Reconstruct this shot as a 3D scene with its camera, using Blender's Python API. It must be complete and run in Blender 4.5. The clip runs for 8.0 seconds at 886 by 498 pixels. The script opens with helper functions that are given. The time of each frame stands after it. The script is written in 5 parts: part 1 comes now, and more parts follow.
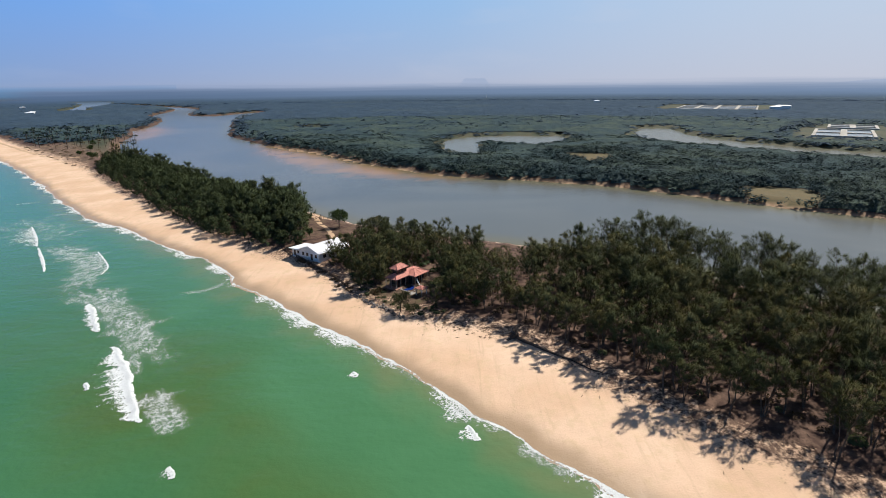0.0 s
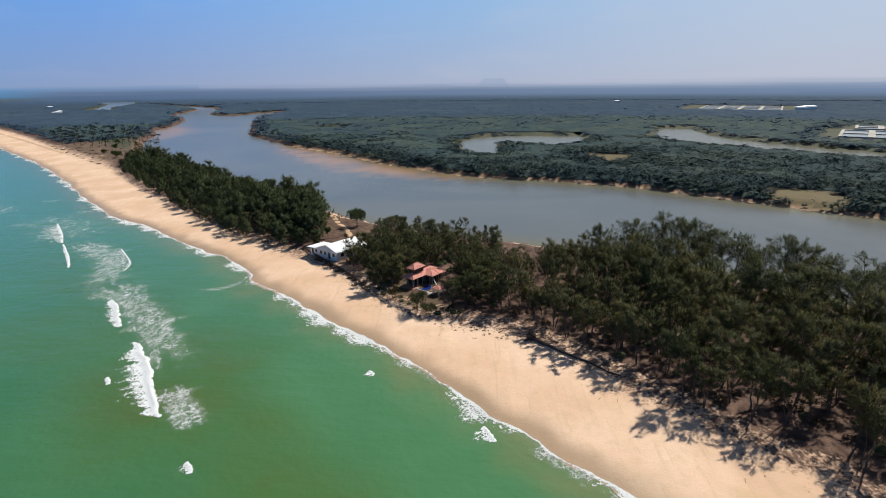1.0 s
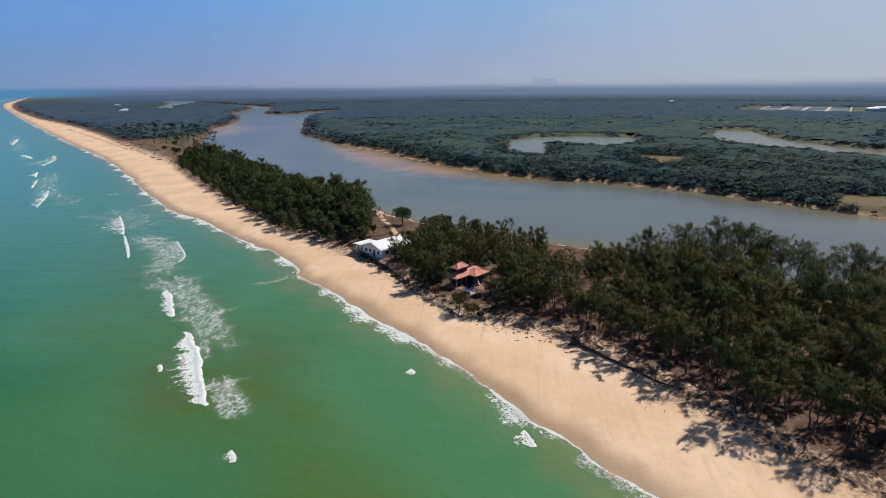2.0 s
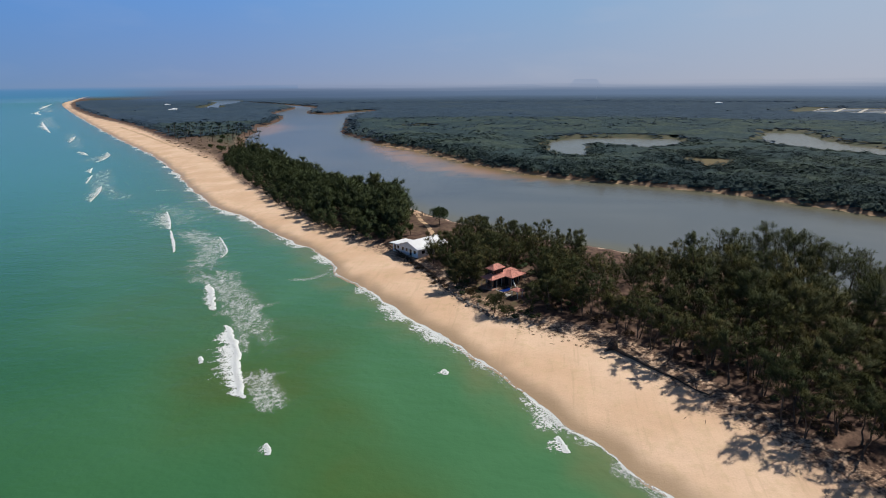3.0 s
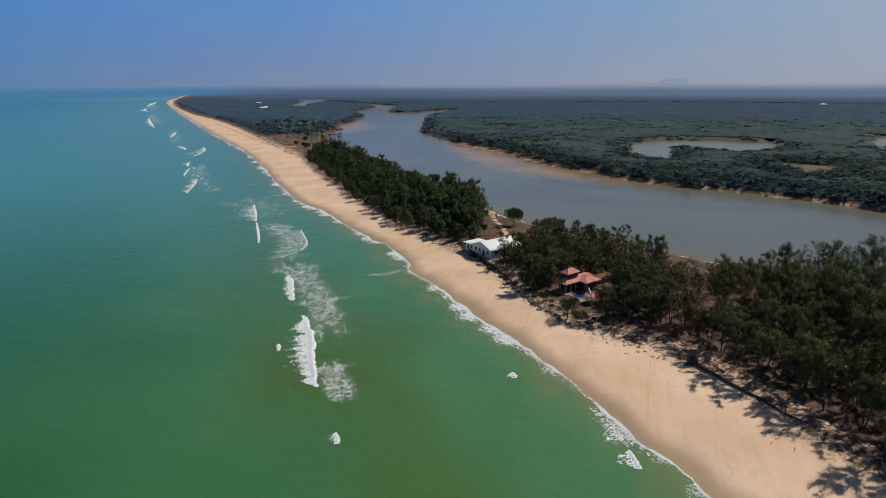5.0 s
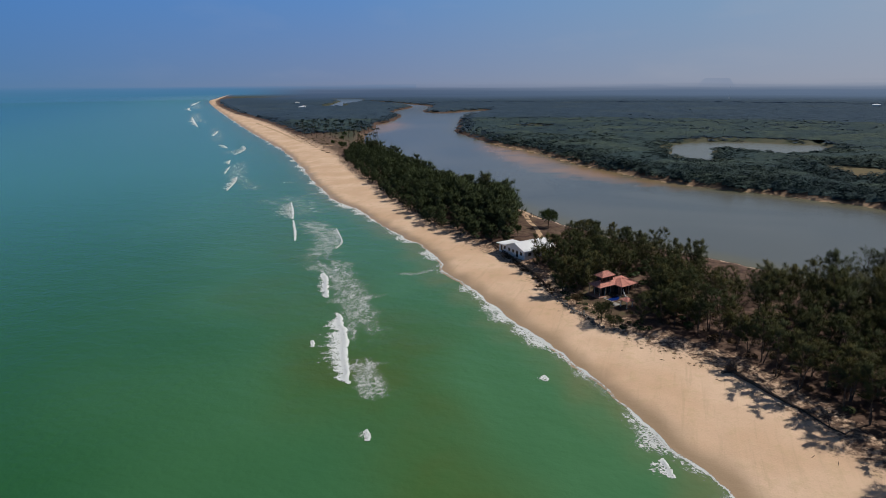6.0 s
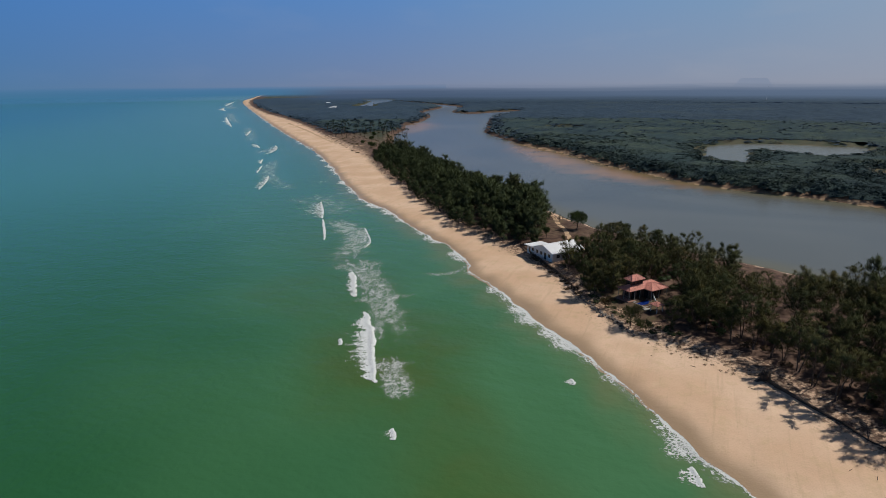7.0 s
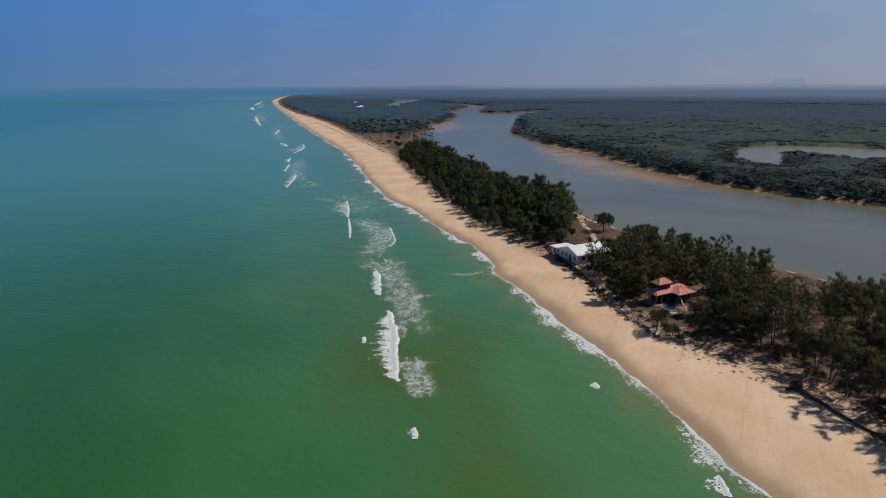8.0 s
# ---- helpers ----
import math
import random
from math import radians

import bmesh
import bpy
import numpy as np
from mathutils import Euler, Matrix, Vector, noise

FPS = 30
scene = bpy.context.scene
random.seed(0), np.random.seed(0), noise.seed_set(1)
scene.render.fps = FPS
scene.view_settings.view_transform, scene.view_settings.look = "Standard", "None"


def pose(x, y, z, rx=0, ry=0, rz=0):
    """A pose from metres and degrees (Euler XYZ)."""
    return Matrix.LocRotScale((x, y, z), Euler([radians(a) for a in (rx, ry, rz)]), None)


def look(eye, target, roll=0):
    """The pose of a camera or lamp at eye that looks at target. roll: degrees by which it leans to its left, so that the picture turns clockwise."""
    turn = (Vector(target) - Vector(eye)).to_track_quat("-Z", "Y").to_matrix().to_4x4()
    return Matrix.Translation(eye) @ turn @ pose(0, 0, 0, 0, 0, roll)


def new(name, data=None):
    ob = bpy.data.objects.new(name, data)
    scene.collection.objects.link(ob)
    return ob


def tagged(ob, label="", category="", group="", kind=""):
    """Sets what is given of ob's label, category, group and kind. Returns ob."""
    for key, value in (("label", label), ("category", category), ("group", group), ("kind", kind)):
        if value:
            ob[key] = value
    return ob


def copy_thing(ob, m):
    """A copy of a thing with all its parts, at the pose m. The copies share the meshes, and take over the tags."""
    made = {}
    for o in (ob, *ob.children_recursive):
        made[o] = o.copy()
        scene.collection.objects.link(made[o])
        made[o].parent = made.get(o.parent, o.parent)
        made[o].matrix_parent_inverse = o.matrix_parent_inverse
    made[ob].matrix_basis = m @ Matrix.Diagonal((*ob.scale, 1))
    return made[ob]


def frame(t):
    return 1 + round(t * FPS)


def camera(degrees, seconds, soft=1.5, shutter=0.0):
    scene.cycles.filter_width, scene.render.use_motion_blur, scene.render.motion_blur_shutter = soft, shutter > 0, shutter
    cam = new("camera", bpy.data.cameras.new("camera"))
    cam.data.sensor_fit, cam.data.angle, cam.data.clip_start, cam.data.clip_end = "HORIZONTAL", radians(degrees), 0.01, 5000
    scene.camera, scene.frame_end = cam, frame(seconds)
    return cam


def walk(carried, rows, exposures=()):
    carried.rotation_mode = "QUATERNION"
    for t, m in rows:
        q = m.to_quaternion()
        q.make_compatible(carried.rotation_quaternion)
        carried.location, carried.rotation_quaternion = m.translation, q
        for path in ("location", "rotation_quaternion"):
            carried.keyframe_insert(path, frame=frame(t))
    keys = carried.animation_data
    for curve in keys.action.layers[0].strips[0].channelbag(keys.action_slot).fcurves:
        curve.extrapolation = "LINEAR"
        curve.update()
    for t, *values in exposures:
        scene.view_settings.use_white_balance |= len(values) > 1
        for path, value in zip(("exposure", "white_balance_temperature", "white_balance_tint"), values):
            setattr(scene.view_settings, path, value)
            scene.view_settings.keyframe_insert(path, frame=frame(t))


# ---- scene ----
cam = camera(77.0, 8.0, 0.8)
PATH = [
    (0, (-0.125, 1.068, 60.119), (-0.141, 2.984, 59.546), -0.6),
    (0.5, (-0.065, 1.22, 60.06), (-0.099, 3.135, 59.486), -0.6),
    (1, (-0.124, 1.431, 59.94), (-0.202, 3.346, 59.368), -0.6),
    (1.5, (0.038, 1.899, 59.798), (-0.123, 3.809, 59.226), -0.6),
    (3, (0.139, 2.746, 59.479), (-0.23, 4.627, 58.911), -0.5),
    (3.5, (0.075, 2.966, 59.437), (-0.357, 4.835, 58.869), -0.5),
    (4, (0.112, 3.093, 59.373), (-0.384, 4.946, 58.806), -0.5),
    (4.5, (0.149, 3.194, 59.407), (-0.412, 5.028, 58.84), -0.5),
    (5, (-0.007, 3.242, 59.424), (-0.629, 5.056, 58.857), -0.4),
    (6.5, (0.16, 3.063, 59.725), (-0.622, 4.814, 59.159), -0.5),
    (7, (0.12, 3.001, 59.815), (-0.704, 4.733, 59.25), -0.5),
    (7.5, (0.081, 3.039, 59.849), (-0.784, 4.751, 59.284), -0.5),
    (8, (0.079, 3.003, 59.885), (-0.823, 4.696, 59.32), -0.4),
]
EXPOSURES = [(0, 0.60), (0.5, 0.57), (1.0, 0.52), (1.5, 0.42), (3.0, 0.25), (3.5, 0.18), (4.5, 0.08), (5.2, -0.01), (6.5, -0.12), (8.0, -0.15)]
walk(cam, [(t, look(eye, target, roll)) for t, eye, target, roll in PATH], EXPOSURES)

# ---- world, sun ----
SUN_ELEV, SUN_AZ = 48.0, 46.0       # degrees; azimuth clockwise from +y
world = bpy.data.worlds.new("world")
scene.world = world
world.use_nodes = True
wn = world.node_tree
wn.nodes.clear()
w_out = wn.nodes.new("ShaderNodeOutputWorld")
w_bg = wn.nodes.new("ShaderNodeBackground")
w_sky = wn.nodes.new("ShaderNodeTexSky")
w_sky.sky_type = "NISHITA"
w_sky.sun_disc = False
w_sky.sun_elevation = radians(SUN_ELEV)
w_sky.sun_rotation = radians(SUN_AZ)
w_sky.air_density, w_sky.dust_density, w_sky.ozone_density, w_sky.altitude = 1.0, 0.6, 3.0, 0
SKY = 0.04
w_bg.inputs["Strength"].default_value = SKY


def w_node(kind, **props):
    n = wn.nodes.new("ShaderNode" + kind)
    for k, v in props.items():
        setattr(n, k, v)
    return n


def w_math(op, a, b=0.0, clamp=False):
    n = w_node("Math", operation=op, use_clamp=clamp)
    for i, v in enumerate((a, b)):
        if isinstance(v, (int, float)):
            n.inputs[i].default_value = v
        else:
            wn.links.new(v, n.inputs[i])
    return n.outputs[0]


def w_mix(fac, a, b):
    n = w_node("Mix", data_type="RGBA")
    for s, v in ((n.inputs["Factor"], fac), (n.inputs[6], a), (n.inputs[7], b)):
        if isinstance(v, tuple):
            s.default_value = (*v, 1.0)
        elif isinstance(v, (int, float)):
            s.default_value = v
        else:
            wn.links.new(v, s)
    return n.outputs[2]


# a hazy belt over the horizon, paler towards the sun, with a few thin clouds
def w_ramp(fac, stops):
    n = w_node("ValToRGB")
    wn.links.new(fac, n.inputs[0])
    el = n.color_ramp.elements
    while len(el) < len(stops):
        el.new(0.5)
    for k, (p, c) in zip(el, stops):
        k.position, k.color = p, (*c, 1.0)
    g = w_node("VectorMath", operation="SCALE")
    wn.links.new(n.outputs[0], g.inputs[0])
    g.inputs["Scale"].default_value = 1.0 / SKY
    return g.outputs[0]


w_dir = w_node("TexCoord").outputs["Generated"]
w_xyz = w_node("SeparateXYZ")
wn.links.new(w_dir, w_xyz.inputs[0])
w_up = w_math("MAXIMUM", w_xyz.outputs["Z"], 0.0)
w_to = w_math("ADD", w_math("MULTIPLY", w_xyz.outputs["X"], 0.72), w_math("MULTIPLY", w_xyz.outputs["Y"], 0.69))
w_side = w_math("MULTIPLY", w_math("ADD", w_to, 0.5), 0.667, True)
low = w_ramp(w_side, ((0.087, (0.085, 0.205, 0.385)), (0.467, (0.195, 0.25, 0.385)), (0.793, (0.28, 0.32, 0.42)), (0.993, (0.36, 0.38, 0.45))))
high = w_ramp(w_side, ((0.087, (0.065, 0.21, 0.53)), (0.467, (0.112, 0.26, 0.56)), (0.793, (0.20, 0.34, 0.54)), (0.993, (0.34, 0.42, 0.53))))
belt = w_mix(w_math("POWER", w_math("MULTIPLY", w_up, 7.0, True), 0.8), low, high)
w_cl = w_node("TexNoise")
w_st = w_node("VectorMath", operation="MULTIPLY")
wn.links.new(w_dir, w_st.inputs[0])
w_st.inputs[1].default_value = (2.2, 2.2, 9.0)
wn.links.new(w_st.outputs[0], w_cl.inputs["Vector"])
w_cl.inputs["Scale"].default_value, w_cl.inputs["Detail"].default_value = 2.2, 6.0
w_cloud = w_math("MULTIPLY", w_math("MULTIPLY", w_math("SUBTRACT", w_cl.outputs["Fac"], 0.55), 4.0, True), w_math("MULTIPLY", w_side, 0.22))
w_lift = w_math("MULTIPLY", w_math("SUBTRACT", w_up, 0.15), 2.5, True)
sky_c = w_mix(w_lift, belt, w_sky.outputs["Color"])
sky_c = w_mix(w_cloud, sky_c, tuple(c / SKY for c in (0.42, 0.42, 0.47)))
wn.links.new(sky_c, w_bg.inputs["Color"])
wn.links.new(w_bg.outputs["Background"], w_out.inputs["Surface"])

sun = new("sun", bpy.data.lights.new("sun", "SUN"))
sun.data.energy, sun.data.angle, sun.data.color = 3.95, radians(0.55), (1.0, 0.95, 0.87)
_a, _e = radians(SUN_AZ), radians(SUN_ELEV)
SUN_DIR = Vector((math.sin(_a) * math.cos(_e), math.cos(_a) * math.cos(_e), math.sin(_e)))
sun.matrix_world = look((0, 0, 300), Vector((0, 0, 300)) - SUN_DIR)

# ---- material helpers ----


class Mat:
    """A node material with a principled surface."""

    def __init__(self, name, rough=0.8, spec=0.3, metal=0.0):
        self.m = bpy.data.materials.new(name)
        self.m.use_nodes = True
        self.nt = self.m.node_tree
        self.bsdf = self.nt.nodes["Principled BSDF"]
        self.out = self.nt.nodes["Material Output"]
        self.set("Roughness", rough)
        self.set("Specular IOR Level", spec)
        self.set("Metallic", metal)

    def node(self, kind, **props):
        n = self.nt.nodes.new("ShaderNode" + kind)
        for k, v in props.items():
            setattr(n, k, v)
        return n

    def wire(self, a, b):
        if isinstance(a, (int, float)):
            b.default_value = a
        elif isinstance(a, tuple):
            b.default_value = (*a, 1.0) if len(a) == 3 and b.type == "RGBA" else a
        else:
            self.nt.links.new(a, b)

    def set(self, key, v):
        self.wire(v, self.bsdf.inputs[key])
        return self

    def pos(self, kind="world"):
        if kind == "world":
            return self.node("NewGeometry").outputs["Position"]
        return self.node("TexCoord").outputs["Object"]

    def scaled(self, vec, s):
        n = self.node("VectorMath", operation="MULTIPLY")
        self.wire(vec, n.inputs[0])
        n.inputs[1].default_value = s
        return n.outputs[0]

    def noise(self, vec, scale, detail=4.0, rough=0.55, warp=0.0):
        n = self.node("TexNoise")
        self.wire(vec, n.inputs["Vector"])
        n.inputs["Scale"].default_value, n.inputs["Detail"].default_value = scale, detail
        n.inputs["Roughness"].default_value, n.inputs["Distortion"].default_value = rough, warp
        return n.outputs["Fac"]

    def voronoi(self, vec, scale, feature="F1"):
        n = self.node("TexVoronoi", feature=feature)
        self.wire(vec, n.inputs["Vector"])
        n.inputs["Scale"].default_value = scale
        return n.outputs["Distance"]

    def step(self, v, a, b, lo=0.0, hi=1.0):
        n = self.node("MapRange", interpolation_type="SMOOTHSTEP")
        for i, x in enumerate((v, a, b, lo, hi)):
            self.wire(x, n.inputs[i])
        return n.outputs[0]

    def calc(self, op, a, b=0.0, c=0.0):
        n = self.node("Math", operation=op)
        for i, x in enumerate((a, b, c)):
            self.wire(x, n.inputs[i])
        return n.outputs[0]

    def mix(self, fac, a, b, blend="MIX"):
        n = self.node("Mix", data_type="RGBA", blend_type=blend)
        self.wire(fac, n.inputs["Factor"])
        self.wire(a, n.inputs[6])
        self.wire(b, n.inputs[7])
        return n.outputs[2]

    def attr(self, name):
        return self.node("Attribute", attribute_name=name).outputs["Fac"]

    def bump(self, height, strength, dist):
        n = self.node("Bump")
        self.wire(height, n.inputs["Height"])
        n.inputs["Strength"].default_value, n.inputs["Distance"].default_value = strength, dist
        self.set("Normal", n.outputs["Normal"])
        return n.outputs["Normal"]

    def rand(self):
        return self.node("ObjectInfo").outputs["Random"]

    def island(self):
        return self.node("NewGeometry").outputs["Random Per Island"]


def simple(name, col, rough=0.7, spec=0.3, metal=0.0, vary=0.25, scale=2.0, kind="object", bump=0.0):
    """A plain surface with stains at two scales and a little grain."""
    k = Mat(name, rough, spec, metal)
    p = k.pos(kind)
    big = k.noise(p, scale * 0.35, 3)
    fine = k.noise(p, scale * 6, 5)
    dark = tuple(c * (1 - vary) for c in col)
    lite = tuple(min(1.0, c * (1 + vary * 0.6)) for c in col)
    c = k.mix(k.step(big, 0.3, 0.7), dark, lite)
    c = k.mix(k.step(fine, 0.35, 0.75, 0.0, 0.45), c, tuple(x * (1 - vary * 1.2) for x in col))
    k.set("Base Color", c)
    if bump:
        k.bump(fine, 0.5, bump)
    return k.m

# ---- materials: ground, water, foam ----


def make_ground():
    k = Mat("ground", 0.9, 0.2)
    p = k.pos()
    n1, n2, n3 = k.noise(p, 0.05, 4), k.noise(p, 0.4, 5), k.noise(p, 3.0, 6)
    sand = k.mix(k.step(n1, 0.35, 0.65), (0.63, 0.42, 0.275), (0.73, 0.52, 0.365))
    sand = k.mix(k.step(n2, 0.45, 0.75, 0, 0.5), sand, (0.52, 0.37, 0.21))
    sand = k.mix(k.step(n3, 0.5, 0.85, 0, 0.45), sand, (0.45, 0.32, 0.2))
    run = k.noise(k.scaled(p, (1.0, 0.86, 0.0)), 0.28, 3, 0.5)
    turned = k.node("Mapping")
    turned.inputs["Rotation"].default_value = (0, 0, radians(41))
    turned.inputs["Scale"].default_value = (1.0, 0.045, 1.0)
    k.wire(p, turned.inputs["Vector"])
    tracks = k.noise(turned.outputs[0], 0.9, 4, 0.6)
    sand = k.mix(k.step(tracks, 0.52, 0.72, 0, 0.3), sand, (0.44, 0.31, 0.19))
    sand = k.mix(k.step(run, 0.55, 0.75, 0, 0.2), sand, (0.74, 0.58, 0.38))
    wet = k.calc("MULTIPLY", k.attr("wet"), 1.0)
    sand = k.mix(wet, sand, (0.36, 0.25, 0.155))
    # brown litter, its colour also darkened for the shade beneath the trees
    litter = k.mix(k.step(n2, 0.35, 0.65), (0.060, 0.033, 0.024), (0.15, 0.092, 0.064))
    litter = k.mix(k.step(n3, 0.5, 0.7, 0, 0.7), litter, (0.050, 0.032, 0.024))
    edge = k.calc("ADD", k.attr("wood"), k.calc("ADD", k.calc("MULTIPLY", k.calc("SUBTRACT", n2, 0.5), 0.8), k.calc("MULTIPLY", k.calc("SUBTRACT", k.noise(p, 1.4, 5, 0.65), 0.5), 1.3)))
    c = k.mix(k.step(edge, 0.3, 0.75), sand, litter)
    grass = k.mix(k.step(n2, 0.35, 0.65), (0.108, 0.086, 0.038), (0.078, 0.070, 0.030))
    c = k.mix(k.step(k.calc("ADD", k.attr("grass"), k.calc("MULTIPLY", k.calc("SUBTRACT", n2, 0.5), 0.6)), 0.35, 0.65), c, grass)
    mud = k.mix(k.step(n2, 0.35, 0.65), (0.31, 0.195, 0.11), (0.42, 0.285, 0.175))
    c = k.mix(k.attr("mud"), c, mud)
    soil = k.mix(k.step(n1, 0.4, 0.6), (0.045, 0.055, 0.03), (0.075, 0.07, 0.04))
    c = k.mix(k.attr("far"), c, soil)
    k.set("Base Color", c)
    k.set("Roughness", k.calc("SUBTRACT", 0.92, k.calc("MULTIPLY", wet, 0.55)))
    k.bump(k.calc("ADD", n3, k.calc("MULTIPLY", n2, 2.0)), 0.35, 0.12)
    return k.m


def make_sea():
    k = Mat("sea_water", 0.16, 0.34)
    k.set("IOR", 1.33)
    p = k.pos()
    n1, n2 = k.noise(p, 0.012, 3, 0.5, 0.6), k.noise(p, 0.06, 4)
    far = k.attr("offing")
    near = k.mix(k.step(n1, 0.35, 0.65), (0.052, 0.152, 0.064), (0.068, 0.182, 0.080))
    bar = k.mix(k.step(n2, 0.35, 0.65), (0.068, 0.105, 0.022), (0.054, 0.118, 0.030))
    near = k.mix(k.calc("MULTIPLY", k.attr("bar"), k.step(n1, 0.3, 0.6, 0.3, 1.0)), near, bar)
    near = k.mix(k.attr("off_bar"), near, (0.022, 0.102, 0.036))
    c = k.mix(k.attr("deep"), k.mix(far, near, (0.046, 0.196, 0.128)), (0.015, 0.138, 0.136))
    c = k.mix(k.calc("MULTIPLY", k.attr("shoal"), k.step(n2, 0.3, 0.6, 0.5, 1.0)), c, (0.13, 0.17, 0.075))
    k.set("Base Color", c)
    w1 = k.noise(k.scaled(p, (0.5, 0.5, 0.5)), 1.0, 5, 0.6)
    w2 = k.noise(k.scaled(p, (0.09, 0.14, 0.1)), 1.0, 3, 0.5)
    k.bump(k.calc("ADD", w1, k.calc("MULTIPLY", w2, 2.5)), 0.35, 0.35)
    return k.m


def make_river():
    k = Mat("river_water", 0.22, 0.20)
    k.set("IOR", 1.33)
    p = k.pos()
    n1, n2 = k.noise(p, 0.008, 4, 0.5, 0.8), k.noise(p, 0.03, 4)
    c = k.mix(k.step(n1, 0.35, 0.65), (0.098, 0.106, 0.104), (0.126, 0.130, 0.120))
    c = k.mix(k.calc("MULTIPLY", k.attr("shoal"), k.step(n2, 0.3, 0.55, 0.35, 0.9)), c, (0.33, 0.19, 0.10))
    c = k.mix(k.attr("edge"), c, (0.15, 0.13, 0.06))
    k.set("Base Color", c)
    w1 = k.noise(k.scaled(p, (0.6, 0.6, 0.6)), 1.0, 4, 0.6)
    k.bump(w1, 0.18, 0.2)
    return k.m


def make_foam(name, scale, thick=1.0, soft=0.3):
    """A net of white bubbles over the water; its threads widen and close up where cover, the thickness of the foam, grows."""
    k = Mat(name, 0.85, 0.3)
    p = k.pos()
    warped = k.node("VectorMath", operation="ADD")
    k.wire(p, warped.inputs[0])
    wv = k.node("TexNoise")
    k.wire(p, wv.inputs["Vector"])
    wv.inputs["Scale"].default_value, wv.inputs["Detail"].default_value = scale * 1.1, 4.0
    k.wire(k.scaled(wv.outputs["Color"], (1.3 / scale, 1.3 / scale, 0.0)), warped.inputs[1])
    lace = k.voronoi(warped.outputs[0], scale, "DISTANCE_TO_EDGE")
    fine = k.voronoi(warped.outputs[0], scale * 2.6, "DISTANCE_TO_EDGE")
    n = k.noise(p, scale * 0.55, 5, 0.6, 0.4)
    n2 = k.noise(p, scale * 5.0, 4, 0.6)
    web = k.calc("ADD", k.calc("MULTIPLY", lace, 1.5), k.calc("MULTIPLY", fine, 0.7))
    grit = k.calc("ADD", k.calc("MULTIPLY", k.calc("SUBTRACT", n, 0.5), 1.1), k.calc("MULTIPLY", k.calc("SUBTRACT", n2, 0.5), 0.8))
    v = k.calc("ADD", k.calc("SUBTRACT", k.attr("cover"), web), grit)
    k.set("Base Color", (0.74, 0.76, 0.75))
    k.set("Alpha", k.step(v, 0.0, soft, 0.0, thick))
    k.bump(k.calc("ADD", n, n2), 0.6, 0.3)
    return k.m


M_GROUND, M_SEA, M_RIVER = make_ground(), make_sea(), make_river()
M_FOAM = make_foam("foam", 1.5, 0.85, 0.35)
M_LACE = make_foam("foam_lace", 2.4, 0.66, 0.65)
M_SURF = make_foam("surf", 1.7, 0.97, 0.4)


def make_leaf(name, a, b, c, trans=0.25, spec=0.2, haze_sheen=0.0):
    """Foliage; varies from tree to tree and from spray to spray."""
    k = Mat(name, 0.65, spec)
    t = k.mix(k.rand(), a, b)
    t = k.mix(k.step(k.noise(k.pos("object"), 0.35, 2), 0.35, 0.7), t, c)
    isl = k.island()
    t = k.mix(k.calc("MULTIPLY", isl, 0.55), t, tuple(x * 0.4 for x in a))
    k.set("Base Color", t)
    if haze_sheen:
        k.set("Sheen Weight", haze_sheen)
        k.set("Sheen Roughness", 0.6)
        k.set("Sheen Tint", (0.42, 0.62, 0.95, 1.0))
    tr = k.node("BsdfTranslucent")
    k.wire(k.mix(0.5, t, (0.12, 0.14, 0.02)), tr.inputs["Color"])
    ms = k.node("MixShader")
    ms.inputs[0].default_value = trans
    k.wire(k.bsdf.outputs[0], ms.inputs[1])
    k.wire(tr.outputs[0], ms.inputs[2])
    k.wire(ms.outputs[0], k.out.inputs["Surface"])
    return k.m


M_LEAF = make_leaf("casuarina_needles", (0.054, 0.066, 0.027), (0.124, 0.104, 0.039), (0.058, 0.071, 0.040), 0.06, 0.02)
M_LEAF_FAR = make_leaf("grove_needles", (0.048, 0.068, 0.032), (0.088, 0.100, 0.044), (0.050, 0.068, 0.040), 0.08, 0.02)
M_LEAF_DRY = make_leaf("dry_brush", (0.085, 0.050, 0.030), (0.060, 0.046, 0.024), (0.105, 0.064, 0.036), 0.1, 0.05)
M_BROAD = make_leaf("broad_leaf", (0.035, 0.065, 0.02), (0.05, 0.085, 0.025), (0.03, 0.06, 0.02))


def make_crowns(name, dark, lite, olive, haze_sheen):
    """Rounded crowns of leaves: speckled, with olive patches over the wood. A blue sheen stands in for haze."""
    k = Mat(name, 0.85, 0.05)
    p = k.pos()
    patch, leafy, fine = k.noise(p, 0.018, 3), k.noise(p, 0.9, 4, 0.7), k.noise(p, 2.6, 3, 0.7)
    c = k.mix(k.island(), dark, lite)
    c = k.mix(k.step(patch, 0.42, 0.62, 0, 0.8), c, olive)
    c = k.mix(k.step(leafy, 0.42, 0.7, 0, 0.5), c, tuple(x * 0.6 for x in dark))
    c = k.mix(k.step(k.noise(p, 0.03, 4), 0.5, 0.7, 0, 0.6), c, tuple(x * 0.62 for x in dark))
    mottle = k.noise(k.scaled(p, (1.0, 1.0, 0.2)), 0.14, 5, 0.7)
    c = k.mix(k.step(mottle, 0.42, 0.62, 0, 0.7), c, tuple(x * 0.42 for x in dark))
    k.set("Base Color", c)
    k.set("Sheen Weight", haze_sheen)
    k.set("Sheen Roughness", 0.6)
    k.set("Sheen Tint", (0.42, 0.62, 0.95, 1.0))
    k.bump(k.calc("ADD", leafy, k.calc("MULTIPLY", fine, 0.5)), 0.9, 0.8)
    return k.m


